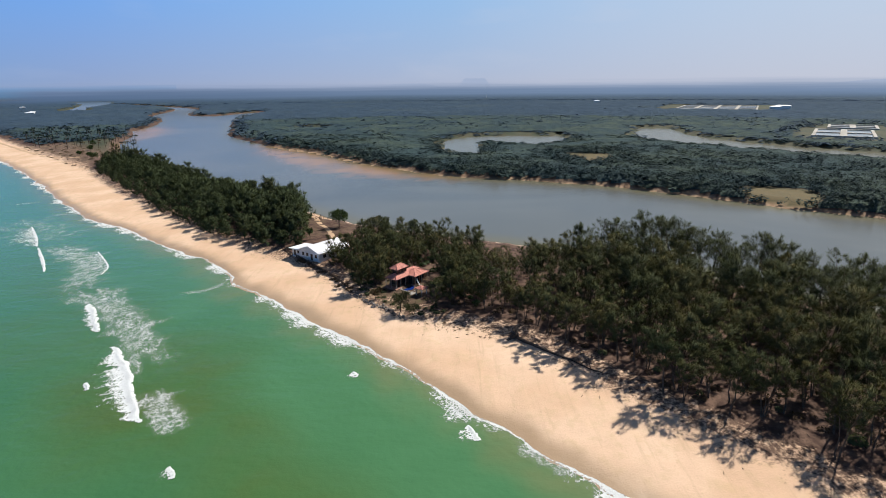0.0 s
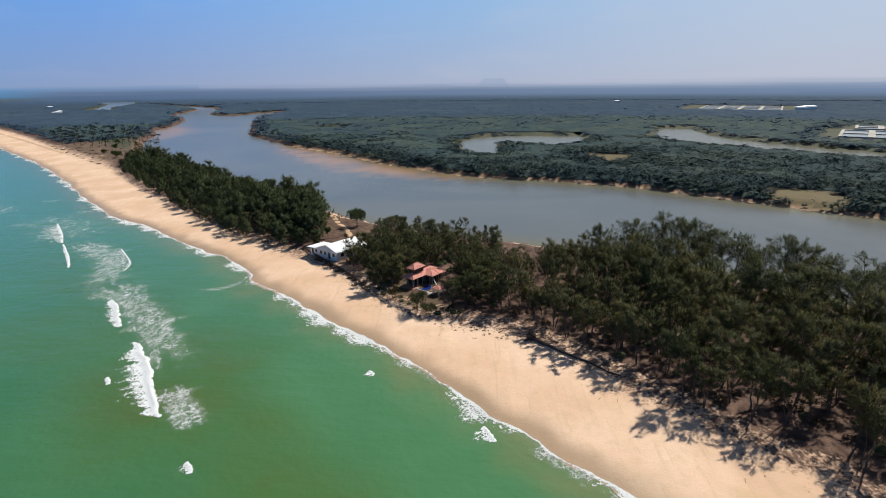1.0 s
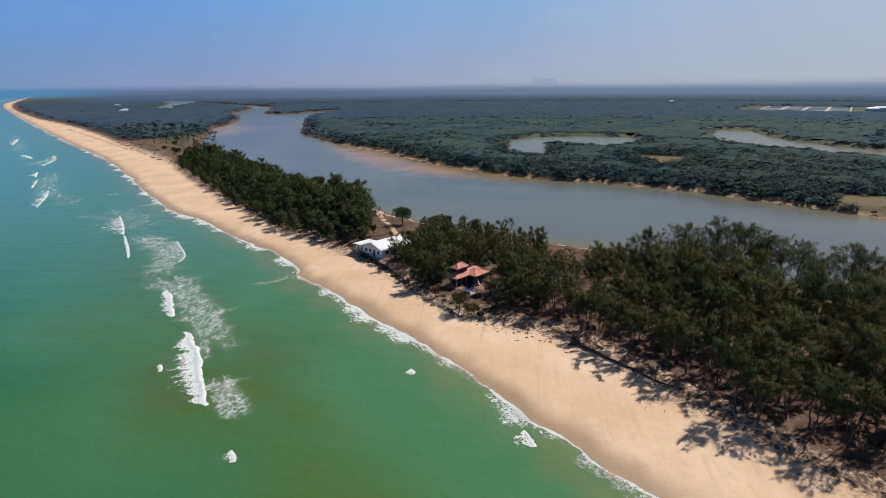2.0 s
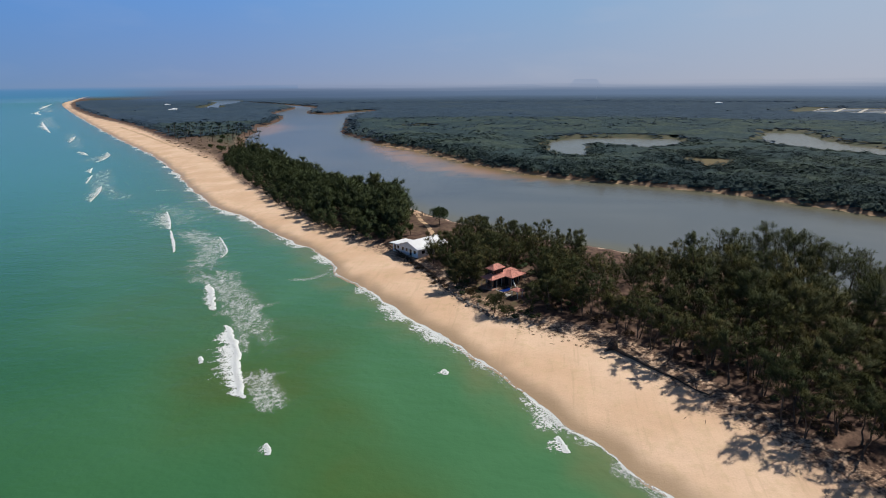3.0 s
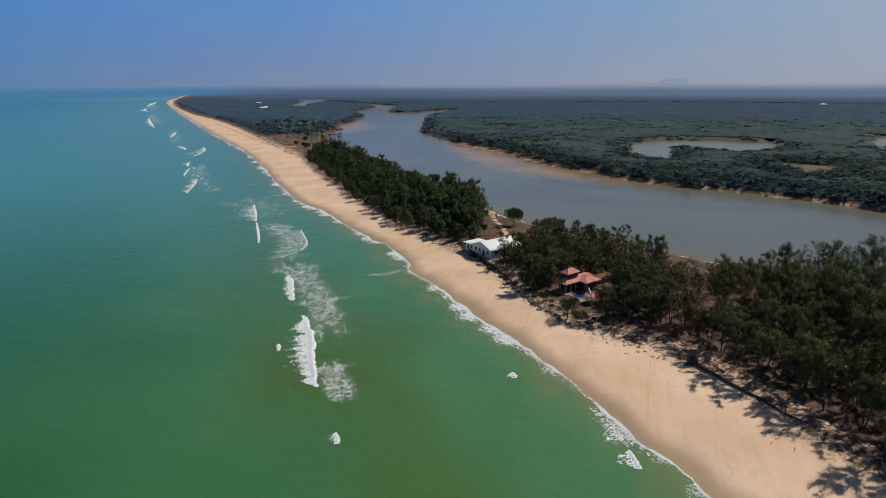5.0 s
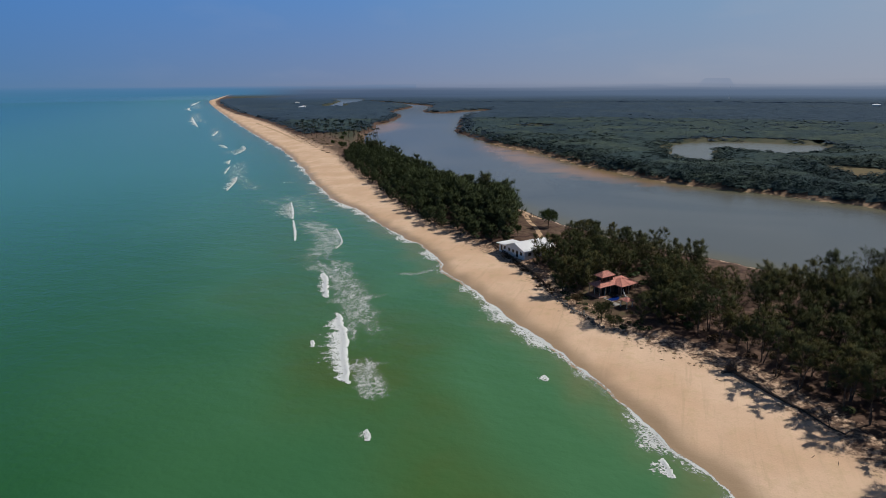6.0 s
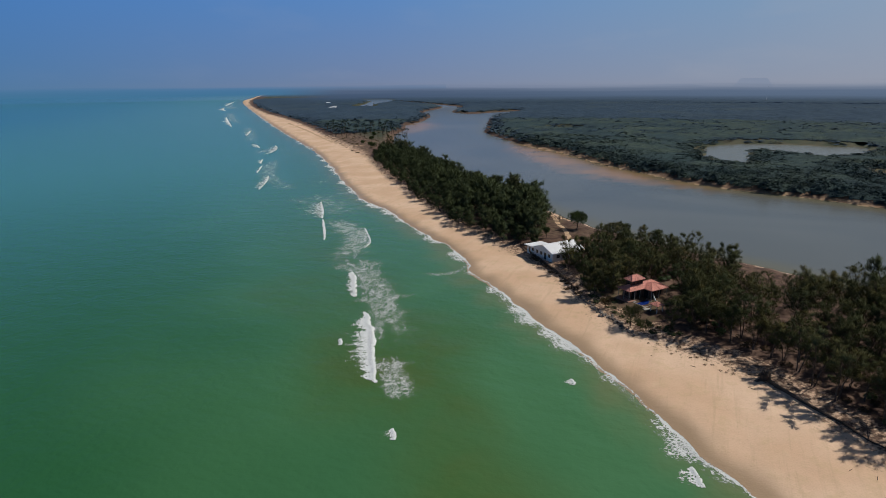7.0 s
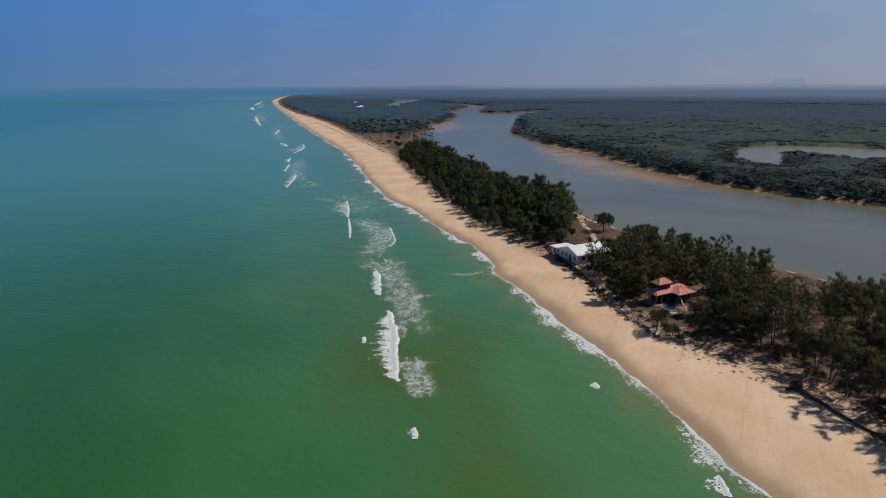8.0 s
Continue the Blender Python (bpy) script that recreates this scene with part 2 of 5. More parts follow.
# leaf tones turn bluer with distance: haze put into colour and sheen
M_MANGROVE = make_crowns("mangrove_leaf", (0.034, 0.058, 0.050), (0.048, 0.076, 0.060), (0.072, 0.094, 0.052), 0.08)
M_MIDWOOD_HAZED = make_crowns("mid_wood_leaf", (0.030, 0.053, 0.070), (0.041, 0.067, 0.083), (0.050, 0.072, 0.070), 0.13)


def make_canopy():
    """The closed roof of the far woods, with haze painted in as blue tones and sheen."""
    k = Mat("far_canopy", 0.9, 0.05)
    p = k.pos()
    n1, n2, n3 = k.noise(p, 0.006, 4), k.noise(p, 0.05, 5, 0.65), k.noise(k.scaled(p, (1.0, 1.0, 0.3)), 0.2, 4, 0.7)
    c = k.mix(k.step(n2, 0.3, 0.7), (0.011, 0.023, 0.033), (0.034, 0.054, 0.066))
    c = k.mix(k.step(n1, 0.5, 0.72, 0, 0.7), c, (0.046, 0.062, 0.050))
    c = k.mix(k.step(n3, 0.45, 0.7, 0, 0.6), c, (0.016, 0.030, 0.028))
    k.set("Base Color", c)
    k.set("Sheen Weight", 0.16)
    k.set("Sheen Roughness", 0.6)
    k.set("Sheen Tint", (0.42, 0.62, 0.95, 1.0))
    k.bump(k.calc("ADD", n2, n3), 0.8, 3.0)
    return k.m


M_CANOPY_HAZED = make_canopy()
M_BARK = simple("bark", (0.12, 0.09, 0.07), 0.9, 0.2, vary=0.4, scale=3.0)

# ---- plan of the coast ----
SHORE = [(3900, -3400), (420, -270), (120, -10), (60, 40.5), (26.1, 71.2), (16.7, 80.2), (11.3, 86.2), (4.5, 93.5),
         (-1.9, 99.9), (-6.1, 104.1), (-12.3, 112.1), (-17.8, 117.9), (-22.3, 123.3), (-29.7, 130), (-37.5, 136.4), (-44.3, 143.7), (-51.4, 150.8), (-58.9, 157.4), (-66.8, 163.6), (-71.9, 172.8), (-81.7, 184.2), (-90.1, 192.7), (-100.8, 200.4), (-112.6, 209.8), (-123.8, 219.8), (-138.7, 233.1), (-154.7, 245.3), (-173, 259), (-185, 271), (-204, 291), (-230, 319), (-250, 341), (-294, 388), (-340, 435), (-406, 497), (-465, 550), (-531, 611),
         (-849, 911), (-1429, 1467), (-1835, 1875), (-2350, 2480), (-4400, 4900)]
BACK = [(3940, -3360), (455, -236), (145, 12), (88, 46), (59, 68), (46, 81), (33, 97), (16, 120), (0, 129), (-15, 137), (-29, 153),
        (-40, 168), (-53, 181), (-72, 197), (-125, 246), (-199, 327), (-263, 402), (-359, 494), (-470, 603), (-624, 749),
        (-1002, 1076), (-1640, 1700), (-2300, 2450), (-4370, 4890)]
RIVER_NEAR = [(3960, -3100), (520, -180), (260, -20), (176, 72), (108, 142), (66, 178), (24, 206), (8, 212), (-30, 234), (-52, 250), (-68, 266),
              (-130, 332), (-210, 420), (-288, 500), (-330, 565), (-367, 640), (-398, 715), (-436, 780), (-446, 850), (-515, 1030),
              (-600, 1160), (-700, 1480), (-850, 1640), (-1130, 1900)]
RIVER_FAR = [(-1090, 1920), (-810, 1665), (-655, 1500), (-530, 1180), (-470, 1150), (-430, 1270), (-395, 1290), (-395, 1180), (-362, 965), (-300, 792),
             (-266, 694), (-178, 573), (-118, 509), (-61, 434), (3, 371), (53, 350), (91, 331), (128, 301), (153, 277), (169, 262),
             (194, 243), (330, 130), (620, -80), (4000, -2960)]
LAGOONS = [[(-6, 579), (7, 634), (51, 661), (89, 661), (129, 655), (113, 561), (74, 545), (52, 564), (38, 572), (31, 519), (24, 472), (11, 473), (-1, 513)],
           [(250, 748), (290, 745), (276, 655), (303, 560), (424, 402), (530, 300), (500, 270), (388, 368), (262, 495), (205, 590)],
           [(-204, 815), (-176, 812), (-172, 788), (-198, 786)],
           [(-1443, 2207), (-1329, 2237), (-1090, 1843), (-1015, 1622), (-858, 1347), (-897, 1329), (-1026, 1556), (-1194, 1869)]]
SANDS = [[(96, 462), (130, 458), (123, 414), (103, 408)], [(158, 298), (170, 307), (192, 295), (184, 272), (170, 262), (156, 280)]]
CLEARING = [(-40, 215), (-58, 206), (-68, 222), (-72, 250), (-58, 252), (-38, 236), (-34, 220)]
SHOALS = [[(-185, 574), (-112, 442), (-60, 393), (-24, 379), (0, 372), (-30, 398), (-62, 425), (-112, 492), (-160, 560)],
          [(-368, 640), (-436, 775), (-442, 850), (-405, 800), (-372, 720)]]
FRONT_GARDEN = [(-30, 157), (-26, 152), (-20, 145), (-13, 138), (-8, 138.5), (-5, 143), (-5, 152), (-4, 166), (-10, 176), (-26, 176), (-36, 184), (-34, 168)]
POINT = [(-263, 402), (-288, 500), (-360, 640), (-430, 560), (-359, 494)]
PONDS = [((425, 610), 55, 95, -0.6), ((490, 690), 50, 60, -0.6), ((575, 1220), 150, 190, -0.5)]


def smooth(pts, n=4):
    """A Catmull-Rom line through the corners of the plan."""
    p = np.array(pts, float)
    p = np.vstack([2 * p[0] - p[1], p, 2 * p[-1] - p[-2]])
    out = []
    for i in range(1, len(p) - 2):
        d = [max(1e-6, np.linalg.norm(p[i + j] - p[i + j - 1]) ** 0.5) for j in (0, 1, 2)]
        t0, t1 = 0.0, d[0]
        t2, t3 = t1 + d[1], t1 + d[1] + d[2]
        for k in range(n):
            t = t1 + (t2 - t1) * k / n
            a1 = (t1 - t) / (t1 - t0) * p[i - 1] + (t - t0) / (t1 - t0) * p[i]
            a2 = (t2 - t) / (t2 - t1) * p[i] + (t - t1) / (t2 - t1) * p[i + 1]
            a3 = (t3 - t) / (t3 - t2) * p[i + 1] + (t - t2) / (t3 - t2) * p[i + 2]
            b1 = (t2 - t) / (t2 - t0) * a1 + (t - t0) / (t2 - t0) * a2
            b2 = (t3 - t) / (t3 - t1) * a2 + (t - t1) / (t3 - t1) * a3
            out.append((t2 - t) / (t2 - t1) * b1 + (t - t1) / (t2 - t1) * b2)
    out.append(p[-2])
    return np.array(out)


def away(x, y, line, closed=False):
    """Distance of points from a line of the plan."""
    best = np.full(x.shape, 1e9)
    q = np.vstack([line, line[:1]]) if closed else line
    for (ax, ay), (bx, by) in zip(q[:-1], q[1:]):
        dx, dy = bx - ax, by - ay
        s = np.clip(((x - ax) * dx + (y - ay) * dy) / (dx * dx + dy * dy + 1e-9), 0, 1)
        best = np.minimum(best, (x - ax - s * dx) ** 2 + (y - ay - s * dy) ** 2)
    return np.sqrt(best)


def inside(x, y, poly):
    hit = np.zeros(x.shape, bool)
    for (ax, ay), (bx, by) in zip(poly, np.roll(poly, -1, 0)):
        cross = ((ay > y) != (by > y)) & (x < (bx - ax) * (y - ay) / (by - ay + 1e-12) + ax)
        hit ^= cross
    return hit


def signed(x, y, poly):
    """Distance from a closed outline, negative inside."""
    d = away(x, y, poly, True)
    return np.where(inside(x, y, poly), -d, d)


def ease(v, a, b):
    t = np.clip((v - a) / (b - a), 0, 1)
    return t * t * (3 - 2 * t)


def wobble(x, y, size, seed=0):
    """Smooth uneven values between -1 and 1, from summed waves."""
    r = np.random.RandomState(seed)
    v = np.zeros(np.shape(x))
    for k in range(9):
        a, ph = r.uniform(0, 6.283), r.uniform(0, 6.283)
        f = 6.283 / size * r.uniform(0.5, 1.9)
        v = v + np.sin(x * f * math.cos(a) + y * f * math.sin(a) + ph + 1.7 * np.sin(x * f * 0.6 * math.sin(a) - y * f * 0.5 * math.cos(a)))
    return v / 4.5


shore, back = smooth(SHORE), smooth(BACK)
river_near, river_far = smooth(RIVER_NEAR), smooth(RIVER_FAR)
SEA_POLY = np.vstack([shore, [(-4400, 9000), (-9000, 9000), (-9000, -9000), (3900, -9000)]])
BACK_POLY = np.vstack([back, [(-4400, 9000), (-9000, 9000), (-9000, -9000), (3940, -9000)]])
RIVER_POLY = np.vstack([river_near, river_far])
SHOAL_POLYS = [smooth(p + p[:1], 3)[:-1] for p in SHOALS]
LAGOON_POLYS = [smooth(p + p[:1], 3)[:-1] for p in LAGOONS]


def survey(x, y):
    """What the plan says of points: distances from the sea, the back of the beach, the river and the lagoons, and the ground's height."""
    sea = signed(x, y, SEA_POLY) + 1.1 * wobble(x, y, 26, 3) + 0.5 * wobble(x, y, 9, 4)
    veg = signed(x, y, BACK_POLY) + 1.2 * wobble(x, y, 14, 5)
    riv = signed(x, y, RIVER_POLY) + 1.5 * wobble(x, y, 30, 6)
    lag = np.full(x.shape, 1e6)
    for p in LAGOON_POLYS:
        lag = np.minimum(lag, signed(x, y, p) + 5.0 * wobble(x, y, 46, 7) + 2.0 * wobble(x, y, 17, 17))
    beach = np.where(sea < 0, 0.06 * sea, 0.1 * sea - 0.0009 * sea * sea)
    beach = np.where(sea > 40, 2.55, np.minimum(beach, 2.55))
    z = np.maximum(beach, -3.0) + ease(veg, -1, 6) * (0.55 + 0.22 * wobble(x, y, 11, 8)) + 0.05 * wobble(x, y, 5, 9) * ease(sea, 4, 10)
    z = np.where(riv < 30, z * ease(riv, 0, 9) + np.minimum(riv, 0) * 0.08 + 0.25 * ease(riv, -1, 2) - 0.1, z)
    for p in SHOAL_POLYS:
        bar = signed(x, y, p) + 5 * wobble(x, y, 34, 44) + 2 * wobble(x, y, 11, 45)
        z = np.where((bar < 3) & (riv < 2), np.maximum(z, 0.05 * ease(bar, 3, -12) - 0.055 + 0.03 * wobble(x, y, 16, 46)), z)
    z = np.where(lag < 12, z * ease(lag, 0, 6) + np.minimum(lag, 0) * 0.1 - 0.05, z)
    return sea, veg, riv, lag, np.maximum(z, -3.0)


def height_at(x, y):
    return float(survey(np.array([float(x)]), np.array([float(y)]))[4][0])


def fan(r0, r1, grow, step, out_step, lo=-74.0, hi=50.0):
    """A sheet of points in rings round the lookout, closer together within the bearings lo to hi. Azimuth runs clockwise from +y."""
    az = list(np.arange(lo, hi, step)) + list(np.arange(hi, lo + 360, out_step))
    rs = [r0]
    while rs[-1] < r1:
        rs.append(rs[-1] * (grow if rs[-1] < 420 else 1 + 2 * (grow - 1)) + 0.05)
    a, r = np.meshgrid(np.radians(az), np.array(rs))
    n, m = len(az), len(rs)
    i, j = np.meshgrid(np.arange(n), np.arange(m - 1))
    k = (i + 1) % n
    quads = np.stack([j * n + i, (j + 1) * n + i, (j + 1) * n + k, j * n + k], -1).reshape(-1, 4)
    return (r * np.sin(a)).ravel(), (r * np.cos(a)).ravel(), quads


def sheet(name, x, y, z, quads, material, smoothed=True, **attrs):
    used = np.unique(quads)
    back_to = np.zeros(len(x), int)
    back_to[used] = np.arange(len(used))
    me = bpy.data.meshes.new(name)
    me.from_pydata(np.stack([x, y, z], 1)[used].tolist(), [], back_to[quads].tolist())
    me.materials.append(material)
    if smoothed:
        me.polygons.foreach_set("use_smooth", np.ones(len(quads), bool))
    for key, v in attrs.items():
        me.attributes.new(key, "FLOAT", "POINT").data.foreach_set("value", np.asarray(v, np.float32)[used])
    me.update()
    return new(name, me)


# ---- ground ----
gx, gy, gq = fan(0.05, 4880.0, 1.013, 0.36, 6.0)
g_sea, g_veg, g_riv, g_lag, gz = survey(gx, gy)
g_clear = inside(gx, gy, np.array(CLEARING, float))
g_point = ease(-signed(gx, gy, np.array(POINT, float)), -6, 10)
g_mud = np.maximum(ease(g_riv, 4, 1) * ease(g_veg, 3, 8) * ease(np.hypot(gx, gy), 640, 540), 0.2 * ease(g_lag, 3, 1))
for s_poly in SANDS:
    g_mud = np.maximum(g_mud, 0.1 * ease(-signed(gx, gy, np.array(s_poly, float)), -4, 4))
g_open = np.zeros(len(gx))
for s_poly in SANDS:
    g_open = np.maximum(g_open, ease(-signed(gx, gy, np.array(s_poly, float)), -6, 2))
g_yard = ease(-signed(gx, gy, np.array(FRONT_GARDEN, float)), -2, 2)
ground = sheet("ground", gx, gy, gz, gq, M_GROUND,
               wet=ease(g_sea + 1.2 * wobble(gx, gy, 18, 12), 7.5, 1.5), wood=np.maximum(np.maximum(ease(g_veg, 0, 11), 0.60 * ease(g_veg, -2.0, 2.0)), 0.34 * ease(g_veg, -5.5, -1.0)) * (1 - 0.25 * g_point) * (1 - 0.85 * ease(g_riv, 11, 4) * ease(np.hypot(gx, gy), 300, 250)),
               grass=np.maximum(np.maximum(g_point * 0.42, g_clear * 0.40), np.maximum(g_open * 1.0, g_yard * 0.45)), mud=g_mud,
               far=ease(g_riv, 6, 14) * ease(np.hypot(gx, gy), 250, 330) * ease(g_veg, 30, 60) * (1 - g_open))
tagged(ground, "pale sandy beach backed by leaf-littered forest floor and river banks", "ground", kind="structure")

# ---- sea and river ----
wx, wy, wq = fan(0.05, 4890.0, 1.02, 0.8, 6.0)
w_sea = signed(wx, wy, SEA_POLY)
wmask = (w_sea[wq] < 25).any(1)
w_sea2 = w_sea + 9 * wobble(wx, wy, 90, 20)
# offing and deep rise with distance from both the lookout and the shore
sea = sheet("sea", wx, wy, np.zeros(len(wx)), wq[wmask], M_SEA,
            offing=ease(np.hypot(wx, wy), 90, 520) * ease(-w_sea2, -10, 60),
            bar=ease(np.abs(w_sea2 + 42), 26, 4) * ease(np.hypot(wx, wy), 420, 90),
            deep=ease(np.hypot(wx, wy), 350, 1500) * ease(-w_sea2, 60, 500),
            off_bar=ease(-w_sea2, 32, 115),
            shoal=ease(-w_sea + 2 * wobble(wx, wy, 20, 21), 12, 1))
tagged(sea, "green shallow sea turning teal and blue offshore", "sea", kind="structure")
w_riv = signed(wx, wy, RIVER_POLY)
rmask = (w_sea[wq] > 30).all(1)
r_sh = np.zeros(len(wx))
for p in SHOAL_POLYS:
    r_sh = np.maximum(r_sh, ease(signed(wx, wy, p) + 6 * wobble(wx, wy, 30, 22), 26, -4))
river = sheet("river", wx, wy, np.full(len(wx), 0.02), wq[rmask], M_RIVER, shoal=r_sh, edge=ease(w_riv, -18, -2) * 0.6)
tagged(river, "broad grey-brown tidal river and its creeks", "river", kind="structure")


# ---- surf and foam ----
def strip_grid(pts, seaward, landward, fine):
    """Points in rows along a bent line: share and metres along it, metres seaward of it, places and quads."""
    line = smooth(pts, 24)
    d = np.r_[0, np.cumsum(np.hypot(*np.diff(line, axis=0).T))]
    n, m = max(14, int(d[-1] / fine)), max(12, int((seaward + landward) / (fine * 0.8)))
    s = np.linspace(0, d[-1], n)
    p = np.stack([np.interp(s, d, line[:, 0]), np.interp(s, d, line[:, 1])], 1)
    general = np.array(pts[-1], float) - np.array(pts[0], float)
    t = np.gradient(p, axis=0) / (np.linalg.norm(np.gradient(p, axis=0), axis=1)[:, None] + 1e-9) + general / np.linalg.norm(general)
    t /= np.linalg.norm(t, axis=1)[:, None]
    u, w = np.meshgrid(s / d[-1], np.linspace(-landward, seaward, m))
    x, y = p[:, 0][None] + t[:, 1][None] * w, p[:, 1][None] - t[:, 0][None] * w
    i, j = np.meshgrid(np.arange(n - 1), np.arange(m - 1))
    q = np.stack([j * n + i, j * n + i + 1, (j + 1) * n + i + 1, (j + 1) * n + i], -1).reshape(-1, 4)
    return u, u * d[-1], w, x, y, q


def breaker(pts, solid, trail, crest, body, seed):
    """A breaking wave: a sharp white front along the line, solid for some metres, then ragged lace trailing seaward. body: how thick the lace is."""
    length = sum(math.hypot(a[0] - b[0], a[1] - b[1]) for a, b in zip(pts[:-1], pts[1:]))
    fine = max(0.25, min(0.6, length / 40)) if length < 60 else length / 110
    u, lu, w, x, y, q = strip_grid(pts, solid + trail * 1.3, 0.3 * solid + 0.6, fine)
    size = max(1.2, length / 7)
    edge = 0.16 * solid * wobble(lu, 0 * lu, size, seed + 70) + 0.10 * solid * wobble(lu, 0 * lu + 40, size * 0.3, seed + 71)
    ends = np.clip(np.minimum(u / 0.22, (1 - u) / 0.12), 0, 1) ** 0.6
    bulge = ends * (0.75 + 0.3 * wobble(lu, 0 * lu + 9, size * 1.3, seed + 75))
    fingers = np.clip(0.8 + 0.45 * wobble(lu, 0.4 * w, size * 0.8, seed + 72) + 0.4 * wobble(lu, 0.5 * w, size * 0.25, seed + 73), 0.1, 2)
    tail = trail * fingers * np.clip(np.sin(np.clip(u * 1.1 - 0.05, 0, 1) * 3.14), 0.02, 1) ** 0.7
    off = w - edge
    core = solid * np.clip(bulge, 0.02, 2)
    cov = np.where(off < 0, 1.3 + off / (0.06 * solid + 0.05), np.where(off < core, 1.08, np.maximum(0.40 + 0.6 * body - (0.55 + 0.5 * body) * ((off - core) / (tail + 0.1)) ** 1.3, -1.5)))
    cov = np.where((off >= core) & (off < core + 0.35 * solid), np.maximum(cov, 1.25 - 2.6 * (off - core) / solid), cov)
    cov = cov - 3.0 * np.clip(1 - np.minimum(u, 1 - u) / 0.03, 0, 1)
    z = 0.05 + crest * np.exp(-((off - 0.3 * core) / (0.35 * core + 0.25)) ** 2) * ends * (0.75 + 0.25 * wobble(lu, w, 2.5, seed + 74))
    ob = tagged(new("breaking_wave"), "white breaking wave rolling over the sandbar", "wave")
    row = (w.ravel()[q] < solid * 1.25).all(1)
    for pname, keep, plabel in (("crest", row, "white tumbling crest"), ("wash", ~row, "broken foam trailing behind the crest")):
        o = sheet(pname, x.ravel(), y.ravel(), np.maximum(z, 0.05).ravel(), q[keep], M_SURF, cover=cov.ravel())
        o.parent = ob
        tagged(o, plabel)
    return ob


def drift(pts, width, cover, seed):
    """A field of spent foam along a line, thinning out raggedly."""
    fine = max(0.4, min(width / 11, 1.8))
    u, lu, w, x, y, q = strip_grid(pts, width * 0.75, width * 0.75, fine)
    v = 2 * np.abs(w) / width * (1 + 0.35 * wobble(lu, 0 * w, width * 0.9, seed + 33))
    ends = np.minimum(u, 1 - u) / 0.18 + 0.5 * wobble(0 * lu, w, width * 0.3, seed + 34)
    cov = cover * np.clip(1.25 - v ** 1.6, -2, 1) * np.clip(ends, -0.5, 1) + 0.18 * wobble(lu, w, width * 0.35, seed + 31) + 0.10 * wobble(lu, w, width * 0.12, seed + 32)
    cov = np.where((v > 1.4) | (ends < 0), cov - 1.0, cov) - 0.06
    return tagged(sheet("foam_drift", x.ravel(), y.ravel(), np.full(x.size, 0.04), q, M_LACE, cover=cov.ravel()), "lacy white foam drifting on the green sea", "foam", kind="stuff")


# crest lines from far to near, then metres of solid foam and of lace, height of the crest, thickness of the lace
BAR_WAVES = [([(-81, 123.3), (-75.9, 117.5), (-69.3, 109.6), (-66.1, 103.7), (-60.3, 95.5), (-56.9, 89.9)], 2.0, 6.5, 0.42, 0.6),
             ([(-103.7, 150.1), (-99, 145.3), (-93.1, 136.8), (-88.6, 130.3)], 1.7, 3.2, 0.45, 0.4),
             ([(-186, 242), (-170.4, 223.4), (-160, 209)], 0.8, 17.0, 0.3, 0.12), ([(-160, 209), (-154.2, 202.1), (-143.4, 188.8), (-135.9, 178.2)], 0.9, 0.8, 0.3, 0.0),
             ([(-132.9, 203.1), (-124.6, 193.2), (-116.8, 182.6), (-114.5, 174)], 0.5, 14.0, 0.25, 0.0),
             ([(-46.3, 78.4), (-44.7, 77), (-43.8, 75.3)], 0.7, 2.6, 0.2, 0.45), ([(3.3, 89.6), (4.4, 87.6), (5.6, 84.7)], 0.7, 4.6, 0.25, 0.55),
             ([(-20.9, 109.5), (-19.7, 108.3), (-19.4, 106.9)], 0.55, 3.6, 0.2, 0.5), ([(-76.8, 105.6), (-75.1, 103.7), (-74.4, 102.2)], 0.9, 0.4, 0.2, 0.1)]
COAST_WAVES = [([(-277, 303), (-262, 285), (-251, 269), (-242, 255)], 0.7, 9.0, 0.16, 0.35), ([(-317, 340), (-303, 322), (-292, 307)], 1.0, 3.0, 0.16, 0.20), ([(-345, 371), (-336, 360), (-325, 347)], 1.0, 6.0, 0.16, 0.30),
               ([(-416, 467), (-392, 443), (-374, 415), (-365, 395)], 0.5, 14.0, 0.16, 0.25), ([(-448, 466), (-434, 459), (-411, 439)], 0.7, 9.0, 0.16, 0.40),
               ([(-591, 616), (-554, 573), (-529, 541)], 0.8, 9.0, 0.16, 0.35), ([(-908, 878), (-779, 759), (-662, 651)], 1.7, 13.0, 0.24, 0.55),
               ([(-1320, 1275), (-1230, 1182), (-1130, 1095)], 2.0, 18.0, 0.28, 0.50), ([(-1836, 1833), (-1560, 1530), (-1400, 1350)], 2.0, 22.0, 0.28, 0.50)]
for i, wave in enumerate(BAR_WAVES + COAST_WAVES):
    breaker(*wave, i)
BAR_FOAM = [([(-118, 166), (-104, 155), (-96.8, 148.5), (-81.7, 132.9), (-72.3, 119.5), (-63, 105.6)], 13.0, 0.58), ([(-61.5, 102), (-53.8, 92.9), (-48.8, 87.6)], 8.0, 0.66),
            ([(-159.4, 214.5), (-131.3, 191.6), (-118.2, 171.1), (-110.5, 154)], 14.0, 0.55), ([(-210, 241), (-170, 232)], 9.0, 0.40), ([(-205, 262), (-150, 214)], 22.0, 0.36),
            ([(-81.5, 157.3), (-74, 160), (-69.5, 168.8)], 3.6, 0.5), ([(0, 97), (5.4, 92.2), (9, 90.2)], 4.2, 0.5), ([(11, 84), (15.5, 79.8), (20, 74.5)], 3.4, 0.62), ([(-14, 114), (-9, 108.5), (-5, 103.6)], 3.4, 0.42)]
